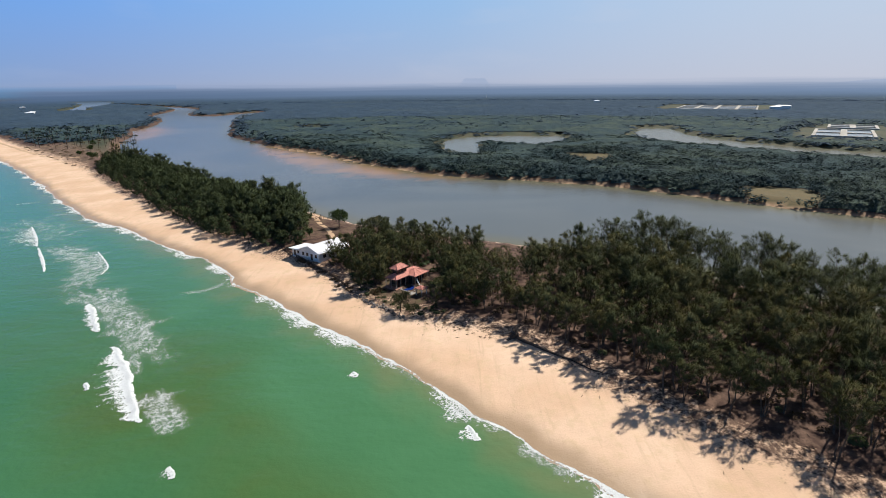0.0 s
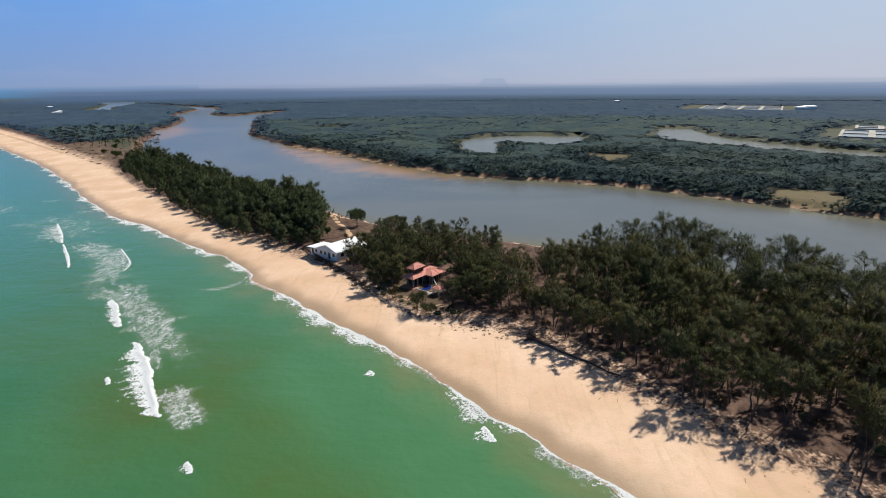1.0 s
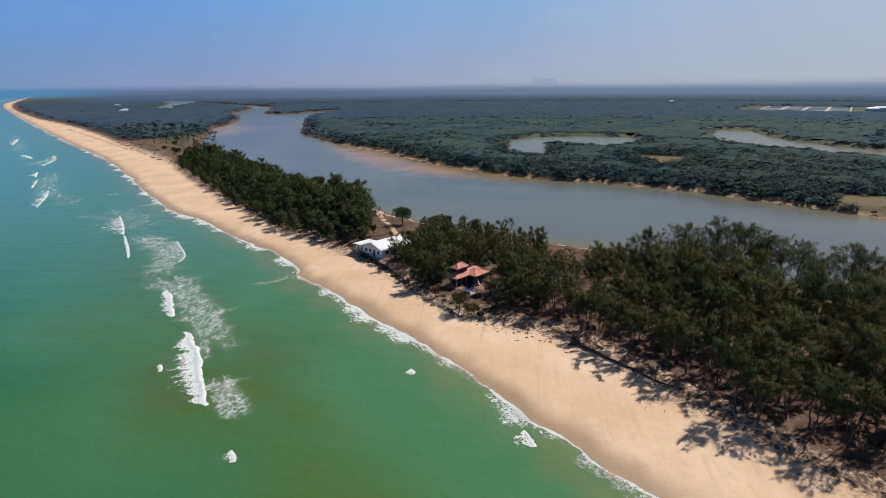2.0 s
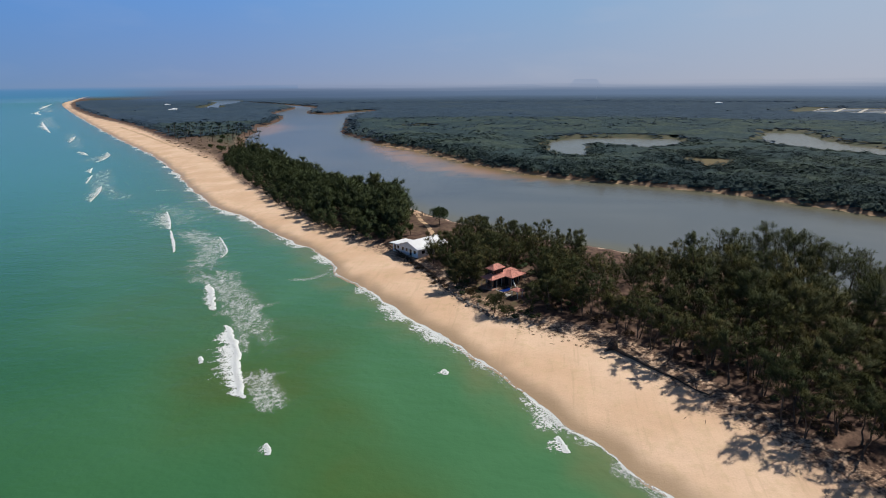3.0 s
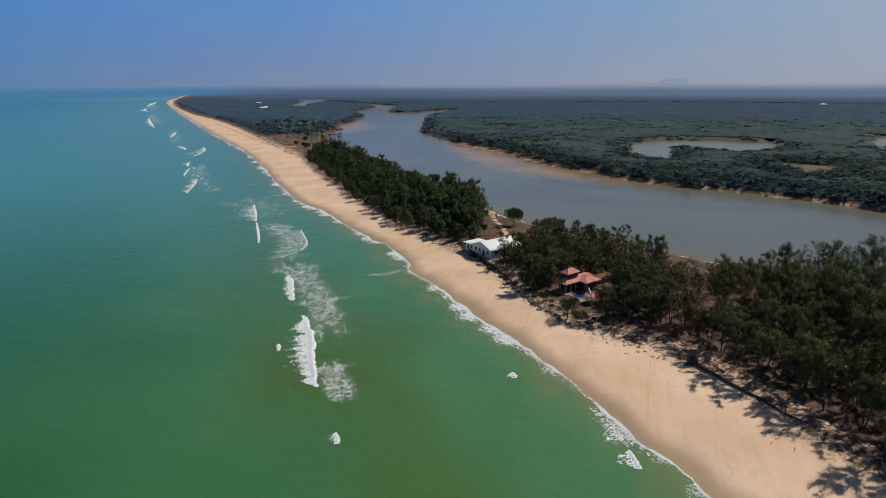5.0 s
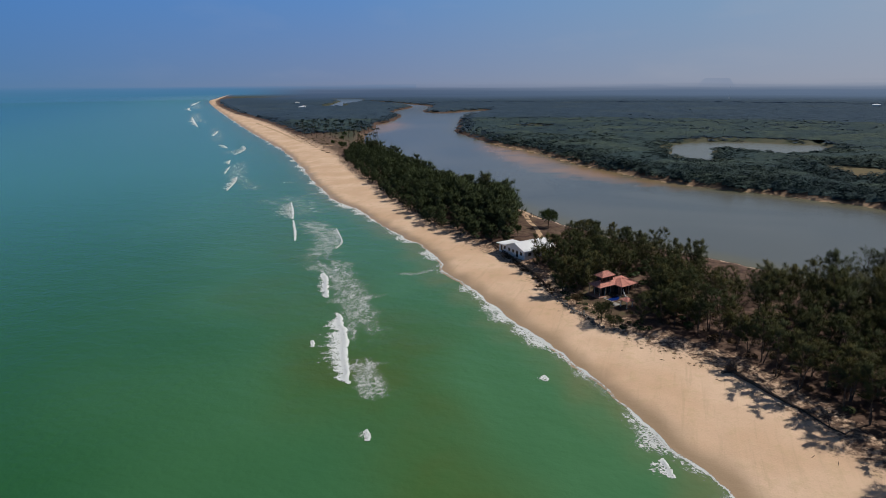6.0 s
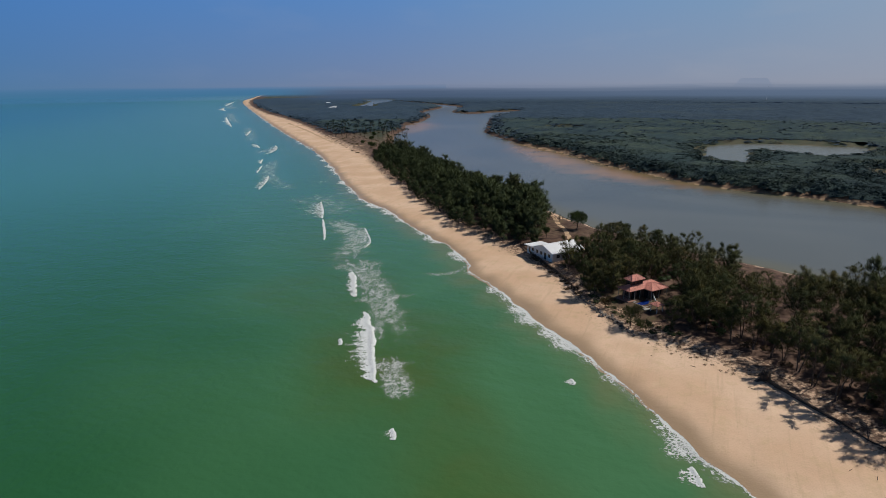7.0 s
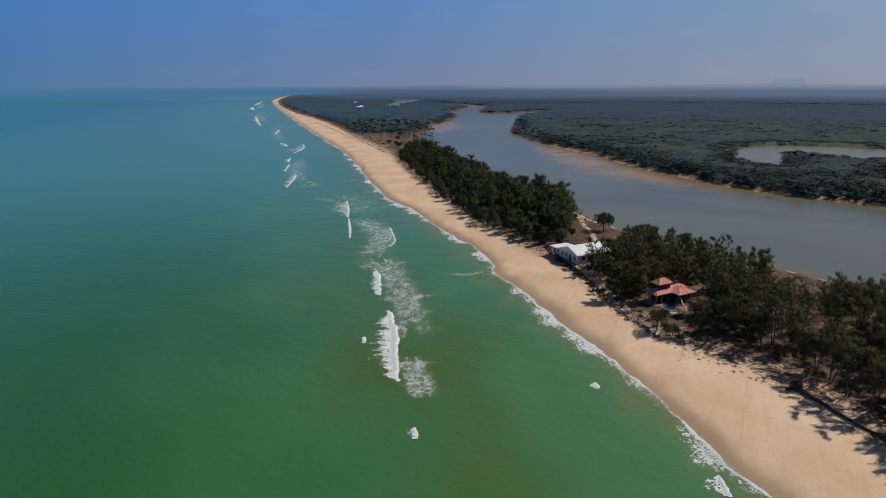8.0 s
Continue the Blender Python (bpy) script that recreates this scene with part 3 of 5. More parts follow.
COAST_FOAM = [([(-335, 372), (-275, 300), (-240, 272)], 16.0, 0.42), ([(-262, 290), (-225, 262)], 14.0, 0.36), ([(-381, 399), (-390, 430), (-380, 440)], 14.0, 0.42), ([(-650, 668), (-540, 560), (-459, 475)], 18.0, 0.36),
              ([(-194, 264), (-180, 270)], 5.0, 0.5), ([(-232, 291), (-220, 297)], 6.0, 0.4), ([(-1080, 1060), (-880, 860), (-700, 700)], 26.0, 0.4), ([(-1700, 1660), (-1400, 1370), (-1150, 1140)], 40.0, 0.4)]
for i, field in enumerate(BAR_FOAM + COAST_FOAM):
    drift(*field, i + 40)


def swash():
    """The white edge of the waves along the waterline."""
    line = smooth(SHORE[2:39], 24)
    d = np.r_[0, np.cumsum(np.hypot(*np.diff(line, axis=0).T))]
    s = np.unique(np.concatenate([np.arange(0, 420, 0.7), np.arange(420, d[-1], 2.0)]))
    p = np.stack([np.interp(s, d, line[:, 0]), np.interp(s, d, line[:, 1])], 1)
    t = np.gradient(p, axis=0)
    t /= np.linalg.norm(t, axis=1)[:, None]
    nrm = np.stack([t[:, 1], -t[:, 0]], 1)          # landward
    offs = np.linspace(-1, 1, 25)
    pulse = np.clip(0.5 + 0.5 * np.sin(s / 8.0 + 2 * np.sin(s / 23.0)) + 0.3 * np.sin(s / 3.1) + 0.25 * np.sin(s / 1.3), 0, 1.3)
    wide = 1.3 + 2.2 * pulse
    lap = 1.1 * wobble(p[:, 0], p[:, 1], 26, 3) + 0.5 * wobble(p[:, 0], p[:, 1], 9, 4)
    mid = 0.3 - 0.72 * wide - lap + 0.5 * np.sin(s / 13.0 + 1.2 * np.sin(s / 31.0))
    x = p[:, 0][:, None] + nrm[:, 0][:, None] * (mid[:, None] + offs * wide[:, None])
    y = p[:, 1][:, None] + nrm[:, 1][:, None] * (mid[:, None] + offs * wide[:, None])
    z = np.maximum(survey(x.ravel(), y.ravel())[4].reshape(x.shape), 0.0) + 0.04
    rim = np.exp(-((offs[None, :] - 0.72) * wide[:, None] / 0.34) ** 2)
    cov = 0.95 * rim * (0.5 + 0.5 * pulse)[:, None] + (ease(offs, -1.0, 0.4) * ease(offs, 0.95, 0.7))[None, :] * (0.14 + 0.46 * pulse)[:, None] + 0.16 * wobble(x, y, 2.6, 38)
    cov = cov - 1.4 * (np.abs(offs[None, :]) ** 10) - 0.05
    n, m = len(s), len(offs)
    i, j = np.meshgrid(np.arange(m - 1), np.arange(n - 1))
    q = np.stack([j * m + i, j * m + i + 1, (j + 1) * m + i + 1, (j + 1) * m + i], -1).reshape(-1, 4)
    return sheet("swash_foam", x.ravel(), y.ravel(), z.ravel(), q[:, ::-1], M_FOAM, cover=cov.ravel())


tagged(swash(), "white foam edge of waves washing up the beach", "foam", kind="stuff")


# ---- trees ----
def tube(vs, fs, pts, radii, sides=5):
    """A tapered limb along points, added to lists of vertices and faces."""
    base = len(vs)
    for k, (p, r) in enumerate(zip(pts, radii)):
        d = (pts[min(k + 1, len(pts) - 1)] - pts[max(k - 1, 0)])
        d = d / (np.linalg.norm(d) + 1e-9)
        a = np.cross(d, (0.31, 0.95, 0.1))
        a /= np.linalg.norm(a) + 1e-9
        b = np.cross(d, a)
        for q in range(sides):
            w = 6.2832 * q / sides
            vs.append(tuple(p + r * (a * math.cos(w) + b * math.sin(w))))
    for k in range(len(pts) - 1):
        for q in range(sides):
            i, j = base + k * sides + q, base + k * sides + (q + 1) % sides
            fs.append((i, j, j + sides, i + sides))
    fs.append(tuple(base + (len(pts) - 1) * sides + q for q in range(sides)))


def plain_mesh(name, vs, fs, material, smoothed=False):
    me = bpy.data.meshes.new(name)
    me.from_pydata(vs, [], fs)
    me.materials.append(material)
    if smoothed:
        me.polygons.foreach_set("use_smooth", np.ones(len(fs), bool))
    me.update()
    return me


def sprays(rs, centres, radii, count, length, width, droop, up=0.35):
    """Slim pointed leaves that radiate from clumps; three corners each."""
    n = len(centres)
    idx = rs.randint(0, n, count)
    d = rs.normal(size=(count, 3))
    d[:, 2] += up
    d /= np.linalg.norm(d, axis=1)[:, None]
    r = radii[idx] * rs.uniform(0.15, 1.0, count) ** 0.6
    root = centres[idx] + d * r[:, None] * np.array([0.78, 0.78, 1.35])
    ln = length * rs.uniform(0.55, 1.35, count)
    way = d + rs.normal(size=(count, 3)) * 0.45
    way[:, 2] -= droop
    way /= np.linalg.norm(way, axis=1)[:, None]
    side = np.cross(way, rs.normal(size=(count, 3)))
    side /= np.linalg.norm(side, axis=1)[:, None] + 1e-9
    wd = width * rs.uniform(0.6, 1.3, count)
    a, b = root - side * wd[:, None] / 2, root + side * wd[:, None] / 2
    c = root + way * ln[:, None]
    vs = np.stack([a, b, c], 1).reshape(-1, 3)
    return vs


def leaf_mesh(name, vs, ns, material):
    """Leaves of three corners each, shaded by the side of the crown that they lie on."""
    me = plain_mesh(name, vs.reshape(-1, 3).tolist(), np.arange(len(vs) * 3).reshape(-1, 3).tolist(), material, True)
    me.normals_split_custom_set_from_vertices(np.repeat(ns, 3, 0).tolist())
    return me


def plumes(rs, starts, ways, reach, count, leaf, core, round_off=0.8):
    """Feathery sprays of slim leaves along rising twigs. core: the heart of the crown, from which its sides face away."""
    n = len(starts)
    idx = rs.randint(0, n, count)
    s = rs.uniform(0, 1, count) ** 0.85
    ln = reach[idx]
    d = ways[idx]
    root = starts[idx] + d * (s * ln)[:, None] + rs.normal(size=(count, 3)) * (0.21 * ln * (1.1 - 0.6 * s))[:, None]
    root[:, 2] -= 0.12 * ln * s * s
    way = d * 0.7 + rs.normal(size=(count, 3)) * 0.55
    way /= np.linalg.norm(way, axis=1)[:, None]
    out = (root - core) / np.array([1.0, 1.0, 1.6])
    out /= np.linalg.norm(out, axis=1)[:, None] + 1e-9
    own = root - (starts[idx] + d * (0.45 * ln)[:, None])
    own /= np.linalg.norm(own, axis=1)[:, None] + 1e-9
    nrm = out * round_off + own * 0.55 + np.array([0, 0, 0.25]) + rs.normal(size=(count, 3)) * 0.16
    nrm /= np.linalg.norm(nrm, axis=1)[:, None]
    side = np.cross(way, nrm) + rs.normal(size=(count, 3)) * 0.25
    side /= np.linalg.norm(side, axis=1)[:, None] + 1e-9
    wd = (leaf[1] * rs.uniform(0.6, 1.3, count) / 2)[:, None]
    tip = root + way * (leaf[0] * rs.uniform(0.55, 1.35, count))[:, None]
    v = np.stack([root + side * wd, root - side * wd, tip], 1)
    face = np.cross(v[:, 1] - v[:, 0], v[:, 2] - v[:, 0])
    turn = (face * nrm).sum(1) < 0
    v[turn] = v[turn][:, [1, 0, 2]]
    return v, nrm


def casuarina(seed, height, leaves, stems=1, lean=0.06, bare=0.35, spread=0.2, material=None, leaf=(0.72, 0.105)):
    """A beach she-oak: slim, forking trunk, rising limbs and plumes of drooping needles. The Empty stands at the foot."""
    rs = np.random.RandomState(seed)
    vs, fs, leaf_v, leaf_n = [], [], [], []
    for st in range(stems):
        th = rs.uniform(0, 6.28)
        off = np.array([math.cos(th), math.sin(th), 0]) * (0.3 * (stems > 1))
        tilt = np.array([math.cos(th), math.sin(th), 0]) * (lean + 0.13 * (stems > 1)) * height
        h = height * rs.uniform(0.84, 1.0)
        k = 8
        pts = [off + tilt * (i / k) ** 1.3 + np.array([0, 0, -0.3 + h * 0.95 * i / k]) + rs.normal(size=3) * (0.16, 0.16, 0) * (i > 0) for i in range(k + 1)]
        r0 = 0.014 * height / stems ** 0.4
        tube(vs, fs, pts, [r0 * (1 - 0.9 * (i / k)) + 0.02 for i in range(k + 1)], 6)
        limbs = rs.randint(12, 16) if stems == 1 else rs.randint(8, 11)
        starts, ways, reaches = [], [], []
        for b in range(limbs):
            f = bare + (0.97 - bare) * (b + rs.uniform(0, 0.8)) / limbs
            i = min(int(f * k), k - 1)
            p0 = pts[i] + (pts[i + 1] - pts[i]) * (f * k - i)
            an = th + b * 2.4 + rs.uniform(-0.5, 0.5)
            g = (f - bare) / (1 - bare)
            reach = height * spread * (1.2 - 0.85 * g) * (0.72 + 0.5 * min(1, g * 3)) * rs.uniform(0.65, 1.2)
            rise = reach * rs.uniform(0.5, 1.0)
            dirv = np.array([math.cos(an), math.sin(an), 0])
            p1 = p0 + dirv * reach * 0.55 + np.array([0, 0, rise * 0.4])
            p2 = p0 + dirv * reach + np.array([0, 0, rise])
            tube(vs, fs, [p0, p1, p2], [r0 * 0.42 * (1.1 - f), r0 * 0.26 * (1.1 - f) + 0.012, 0.012], 4)
            for q in range(5):
                w = 0.3 + 0.16 * q
                c0 = p0 + (p2 - p0) * w + rs.normal(size=3) * reach * 0.07
                dv = dirv * 0.6 + rs.normal(size=3) * 0.38 + np.array([0, 0, rs.uniform(0.45, 1.3)])
                starts.append(c0)
                ways.append(dv / np.linalg.norm(dv))
                reaches.append(height * spread * rs.uniform(0.3, 0.55) * (1.05 - 0.35 * g))
        for q in range(5):
            dv = np.array([rs.normal() * 0.35, rs.normal() * 0.35, 1.0])
            starts.append(pts[-1] - np.array([0, 0, 0.9 - 0.2 * q]))
            ways.append(dv / np.linalg.norm(dv))
            reaches.append(height * spread * 0.42)
        heart = pts[int(k * (bare + 0.35 * (1 - bare)))]
        v, n = plumes(rs, np.array(starts), np.array(ways), np.array(reaches), leaves // stems, leaf, heart)
        leaf_v.append(v)
        leaf_n.append(n)
    tree = new("casuarina_tree")
    tr = new("trunk", plain_mesh("trunk", vs, fs, M_BARK, True))
    cr = new("crown", leaf_mesh("crown", np.vstack(leaf_v), np.vstack(leaf_n), material or M_LEAF))
    tr.parent = cr.parent = tree
    return tree


def spread_points(rs, poly, gap, tries):
    """Points in an outline, no two closer than gap."""
    lo, hi = poly.min(0), poly.max(0)
    cell, got = {}, []
    cand = rs.uniform(0, 1, (tries, 2)) * (hi - lo) + lo
    ok = inside(cand[:, 0], cand[:, 1], poly)
    for x, y in cand[ok]:
        i, j = int(x // gap), int(y // gap)
        if all((x - a) ** 2 + (y - b) ** 2 > gap * gap for di in (-1, 0, 1) for dj in (-1, 0, 1) for a, b in cell.get((i + di, j + dj), ())):
            cell.setdefault((i, j), []).append((x, y))
            got.append((x, y))
    return got


def stand(x, y, z, s, rs):
    """A place for a tree: turned about, a little off plumb."""
    return Matrix.Translation((x, y, z - 0.05)) @ Euler((rs.normal(0, 0.03), rs.normal(0, 0.03), rs.uniform(0, 6.28))).to_matrix().to_4x4() @ Matrix.Diagonal((s, s, s * rs.uniform(0.92, 1.1), 1))


def plant(protos, spots, rs, group, lo=0.8, hi=1.12, grade=None):
    """Stand copies of the trees on the ground; the prototypes take the first places. grade: how the size changes over the plan."""
    xy = np.array(spots)
    zs = survey(xy[:, 0], xy[:, 1])[4]
    for i, ((x, y), z) in enumerate(zip(spots, zs)):
        k = i % len(protos)
        m = stand(x, y, z, rs.uniform(lo, hi) * (grade(x, y) if grade else 1.0), rs)
        ob = protos[k] if i < len(protos) else copy_thing(protos[k], m)
        ob.matrix_basis = m
        tagged(ob, group=group)


def joined_trees(name, protos, spots, rs, lo, hi, grade=None, share=1.0):
    """Far trees as one mesh for the stems and one for the leaves, of which share are kept."""
    xy = np.array(spots)
    zs = survey(xy[:, 0], xy[:, 1])[4]
    root = new(name)
    poses = [np.array(stand(x, y, z, rs.uniform(lo, hi) * (grade(x, y) if grade else 1.0), rs)) for (x, y), z in zip(spots, zs)]
    for pname, kind in (("stems", "trunk"), ("foliage", "crown")):
        vs, fs, ns, base = [], [], [], 0
        for i, m in enumerate(poses):
            me = next(c for c in protos[i % len(protos)].children if c.name.startswith(kind)).data
            co = np.empty(len(me.vertices) * 3)
            me.vertices.foreach_get("co", co)
            co = co.reshape(-1, 3)
            kept = rs.uniform(0, 1, len(co) // 3) < share
            if kind == "crown":
                co = co[np.repeat(kept, 3)]
            vs.append(co @ m[:3, :3].T + m[:3, 3])
            if kind == "crown":
                nn = np.empty(len(me.loops) * 3, np.float32)
                me.corner_normals.foreach_get("vector", nn)
                nn = nn.reshape(-1, 3)[::3][kept] @ np.linalg.inv(m[:3, :3])
                ns.append(nn / np.linalg.norm(nn, axis=1)[:, None])
            else:
                fs += [tuple(base + v for v in p.vertices) for p in me.polygons]
            base += len(me.vertices)
            material = me.materials[0]
        if kind == "crown":
            ob = new(pname, leaf_mesh(pname, np.vstack(vs).reshape(-1, 3, 3), np.vstack(ns), material))
        else:
            ob = new(pname, plain_mesh(pname, np.vstack(vs).tolist(), fs, material, True))
        ob.parent = root
    return root


rs = np.random.RandomState(11)
GROVE = np.array([(-1, 142), (8, 137), (19, 129), (28, 117.5), (42.5, 97), (47, 93.5), (57, 86.5), (66, 77.5), (82, 68.5), (105, 54), (126, 40), (150, 78), (106, 136), (66, 170), (52, 174), (40, 163), (26, 157), (8, 160), (3, 152)], float)
near_protos = [casuarina(100 + i, 14.0 + 1.0 * (i % 3), 4400, stems=(2, 1, 2, 3, 3, 1, 2, 2)[i], bare=0.38 + 0.05 * (i % 3), spread=(0.19, 0.235, 0.20, 0.22)[i % 4], leaf=(0.80, 0.080)) for i in range(8)]
for i, t in enumerate(near_protos):
    tagged(t, "casuarina tree forking into several leaning stems on litter" if i not in (1, 5) else "tall olive green casuarina tree with feathery crown on sand", "tree")
FRONT = [(26.6, 116.8), (41, 95.4), (43.6, 92.6), (19.3, 129.6), (61, 76), (50, 88), (1.5, 143.5), (4.5, 139.5), (7.2, 141.8), (9.4, 136.6), (11.8, 139), (13.8, 133.4), (16.4, 135.8),
         (17.2, 130.8), (21.6, 126.2), (22.4, 131), (23.6, 121.4), (31.4, 118.4), (39.5, 108), (48.8, 93.6), (55.5, 87.5)]
spots = FRONT + [p for p in spread_points(rs, GROVE, 4.5, 9000) if min((p[0] - a) ** 2 + (p[1] - b) ** 2 for a, b in FRONT) > 9]


def grove_size(x, y):
    deep = away(np.array([x]), np.array([y]), back)[0]
    return 0.66 + 0.26 * float(ease(np.array(deep), 6, 50)) * float(ease(np.array(x), 16, 52)) + 0.16 * float(ease(np.array(x), 4, 26))


deepness = away(np.array([p[0] for p in spots]), np.array([p[1] for p in spots]), back)
order = list(range(21)) + sorted(range(21, len(spots)), key=lambda i: deepness[i])
plant(near_protos, [spots[i] for i in order[:225]], rs, "casuarinas of the near grove", 0.74, 1.14, grove_size)
tagged(joined_trees("casuarina_grove", near_protos, [spots[i] for i in order[225:]], rs, 0.74, 1.14, grove_size, 0.62), "tall casuarina grove on the river side of the spit", "grove", kind="stuff")

GARDEN = np.array([(-37, 181), (-33, 167), (-26, 155.5), (-21, 157), (-18, 162), (-10, 168), (-3, 166), (0, 152), (5, 141), (10, 139), (6, 158), (10, 178), (10, 188), (-4, 198), (-26, 210), (-34, 198), (-31, 186)], float)
YARD = [(-1.6, 146.8), (1.2, 141.6), (-3.4, 139.8), (0.4, 152.2), (3.8, 146.4), (-1.0, 157.5), (-36.5, 173.5), (-37, 178.5), (-33, 181), (-25.5, 154), (-21.5, 156.5), (-20.5, 160)] + [p for p in spread_points(rs, GARDEN, 4.3, 4000) if (p[0] + 5) ** 2 + (p[1] - 172) ** 2 > 22]
yard_protos = [casuarina(200 + i, 11 + i, 4000, stems=(1, 2, 1)[i], bare=0.08, spread=0.27, leaf=(0.9, 0.085)) for i in range(3)]
for t in yard_protos:
    tagged(t, "dense bushy casuarina tree with branches near the ground", "tree")
plant(yard_protos, YARD, rs, "casuarinas round the houses", 0.62, 0.88)

RIVERSIDE = np.array([(5, 162), (26, 159), (40, 165), (52, 176), (44, 179), (31, 180), (20, 176), (10, 180), (4, 176)], float)
tagged(joined_trees("young_casuarinas", yard_protos, spread_points(rs, RIVERSIDE, 3.6, 2500), rs, 0.42, 0.58, None, 0.5), "low young casuarinas on the river side of the spit", "grove", kind="stuff")

FAR_GROVE = np.array([(-55, 199), (-62, 194), (-74, 201), (-95, 218), (-134, 257), (-168, 297), (-206, 341), (-242, 385), (-258, 410), (-258, 440), (-225, 420), (-140, 325), (-98, 285), (-76, 262), (-63, 240), (-60, 222), (-56, 210)], float)
far_protos = [casuarina(300 + i, 7.4 + 0.9 * i, 1500, bare=0.02, spread=0.36, leaf=(1.3, 0.24), material=M_LEAF_FAR) for i in range(4)]
for t in far_protos:
    tagged(t, "dense dark casuarina tree in a grove along the beach", "tree")
far_spots = sorted(spread_points(rs, FAR_GROVE, 4.5, 9000), key=lambda p: p[1] - p[0])


def fringe(x, y):
    """Lower trees at the seaward edge."""
    near = float(ease(np.array(y), 330, 230))
    return (0.62 + 0.42 * float(ease(away(np.array([x]), np.array([y]), back)[0], 5, 20))) * (0.98 + 0.27 * near) * (1 + 0.12 * float(wobble(np.array(x), np.array(y), 30, 49)))


plant(far_protos, far_spots[:25], rs, "casuarinas of the far grove", 0.8, 1.08, fringe)
tall_one = tagged(casuarina(320, 16.0, 1100, bare=0.4, spread=0.16, leaf=(1.0, 0.22)), "tall scraggly casuarina above the far grove", "tree")
plant([tall_one], [(-236, 418), (-229, 412), (-244, 428), (-222, 404), (-250, 424), (-82, 258), (-86, 264)], rs, "casuarinas of the far grove", 0.85, 1.1)
tagged(joined_trees("casuarina_grove", far_protos, far_spots[25:], rs, 0.78, 1.08, fringe, 0.8), "dense dark green casuarina grove along the beach", "grove", kind="stuff")


# ---- woods beyond the river ----
def wood_stuff(name, rs, xy, z, size, tall, count, leaf, material, up=0.5):
    """Many bushes as one mesh: each a dome of tilted leaf clumps over the ground."""
    n = len(xy)
    d = rs.normal(size=(n, count, 3))
    d[..., 2] = np.abs(d[..., 2]) * 0.9 - 0.15
    d /= np.linalg.norm(d, axis=2)[..., None]
    r = rs.uniform(0.72, 1.05, (n, count, 1))
    base = np.stack([xy[:, 0], xy[:, 1], z + tall * 0.5], 1)[:, None, :]
    c = base + d * r * np.stack([size, size, tall * 0.5], 1)[:, None, :]
    nrm = d * 0.7 + np.array([0, 0, up]) + rs.normal(size=d.shape) * 0.2
    nrm /= np.linalg.norm(nrm, axis=2)[..., None]
    a = np.cross(nrm, rs.normal(size=d.shape))
    a /= np.linalg.norm(a, axis=2)[..., None] + 1e-9
    b = np.cross(nrm, a)
    b /= np.linalg.norm(b, axis=2)[..., None] + 1e-9
    ls = (leaf * size)[:, None, None] * rs.uniform(0.6, 1.3, (n, count, 1))
    v = np.stack([c + a * ls * 0.7 - b * ls * 0.6, c + b * ls * 0.8, c - a * ls], 2).reshape(-1, 3, 3)
    return new(name, leaf_mesh(name, v, nrm.reshape(-1, 3), material))


def wood_points(rs, r0, r1, gap, n):
    az = np.radians(rs.uniform(-70, 46, n))
    r = np.sqrt(rs.uniform(r0 * r0, r1 * r1, n))
    x, y = r * np.sin(az), r * np.cos(az)
    sea_, veg_, riv_, lag_, z_ = survey(x, y)
    ok = (veg_ > 12) & (riv_ > 1.5) & (lag_ > 1)
    for pol in SANDS + [CLEARING, POINT]:
        ok &= signed(x, y, np.array(pol, float)) > 0
    spit = (np.hypot(x, y) < 620) & (signed(x, y, np.vstack([river_near, back[::-1]])) < 0)
    ok &= ~spit
    for (cx, cy), a, b, t in PONDS:
        ok &= (np.abs((x - cx) * math.cos(t) + (y - cy) * math.sin(t)) > a * 0.75) | (np.abs(-(x - cx) * math.sin(t) + (y - cy) * math.cos(t)) > b * 0.75)
    low_ = 1 - 0.55 * ease(lag_, 70, 25)
    return np.stack([x, y], 1)[ok], z_[ok], low_[ok]


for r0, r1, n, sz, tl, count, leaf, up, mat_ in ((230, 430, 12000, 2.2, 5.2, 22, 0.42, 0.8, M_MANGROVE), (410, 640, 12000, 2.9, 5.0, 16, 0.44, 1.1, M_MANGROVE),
                                             (600, 1150, 16000, 3.6, 4.8, 10, 0.5, 1.9, M_MIDWOOD_HAZED), (1050, 2300, 6500, 5.0, 5.4, 8, 0.55, 2.4, M_MIDWOOD_HAZED)):
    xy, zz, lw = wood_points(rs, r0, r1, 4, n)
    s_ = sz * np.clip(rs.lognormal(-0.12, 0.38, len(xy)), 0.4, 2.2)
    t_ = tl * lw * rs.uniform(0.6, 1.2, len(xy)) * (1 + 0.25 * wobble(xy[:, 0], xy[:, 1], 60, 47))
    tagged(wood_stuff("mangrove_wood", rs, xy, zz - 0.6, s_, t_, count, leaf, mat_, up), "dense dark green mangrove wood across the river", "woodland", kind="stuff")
xy, zz, lw = wood_points(rs, 230, 520, 4, 9000)
tagged(wood_stuff("mangrove_tops", rs, xy, zz - 0.4, rs.uniform(1.0, 2.4, len(xy)), lw * rs.uniform(4.0, 7.4, len(xy)), 20, 0.30, M_MANGROVE, 0.8), "ragged taller tops in the mangrove wood", "woodland", kind="stuff")


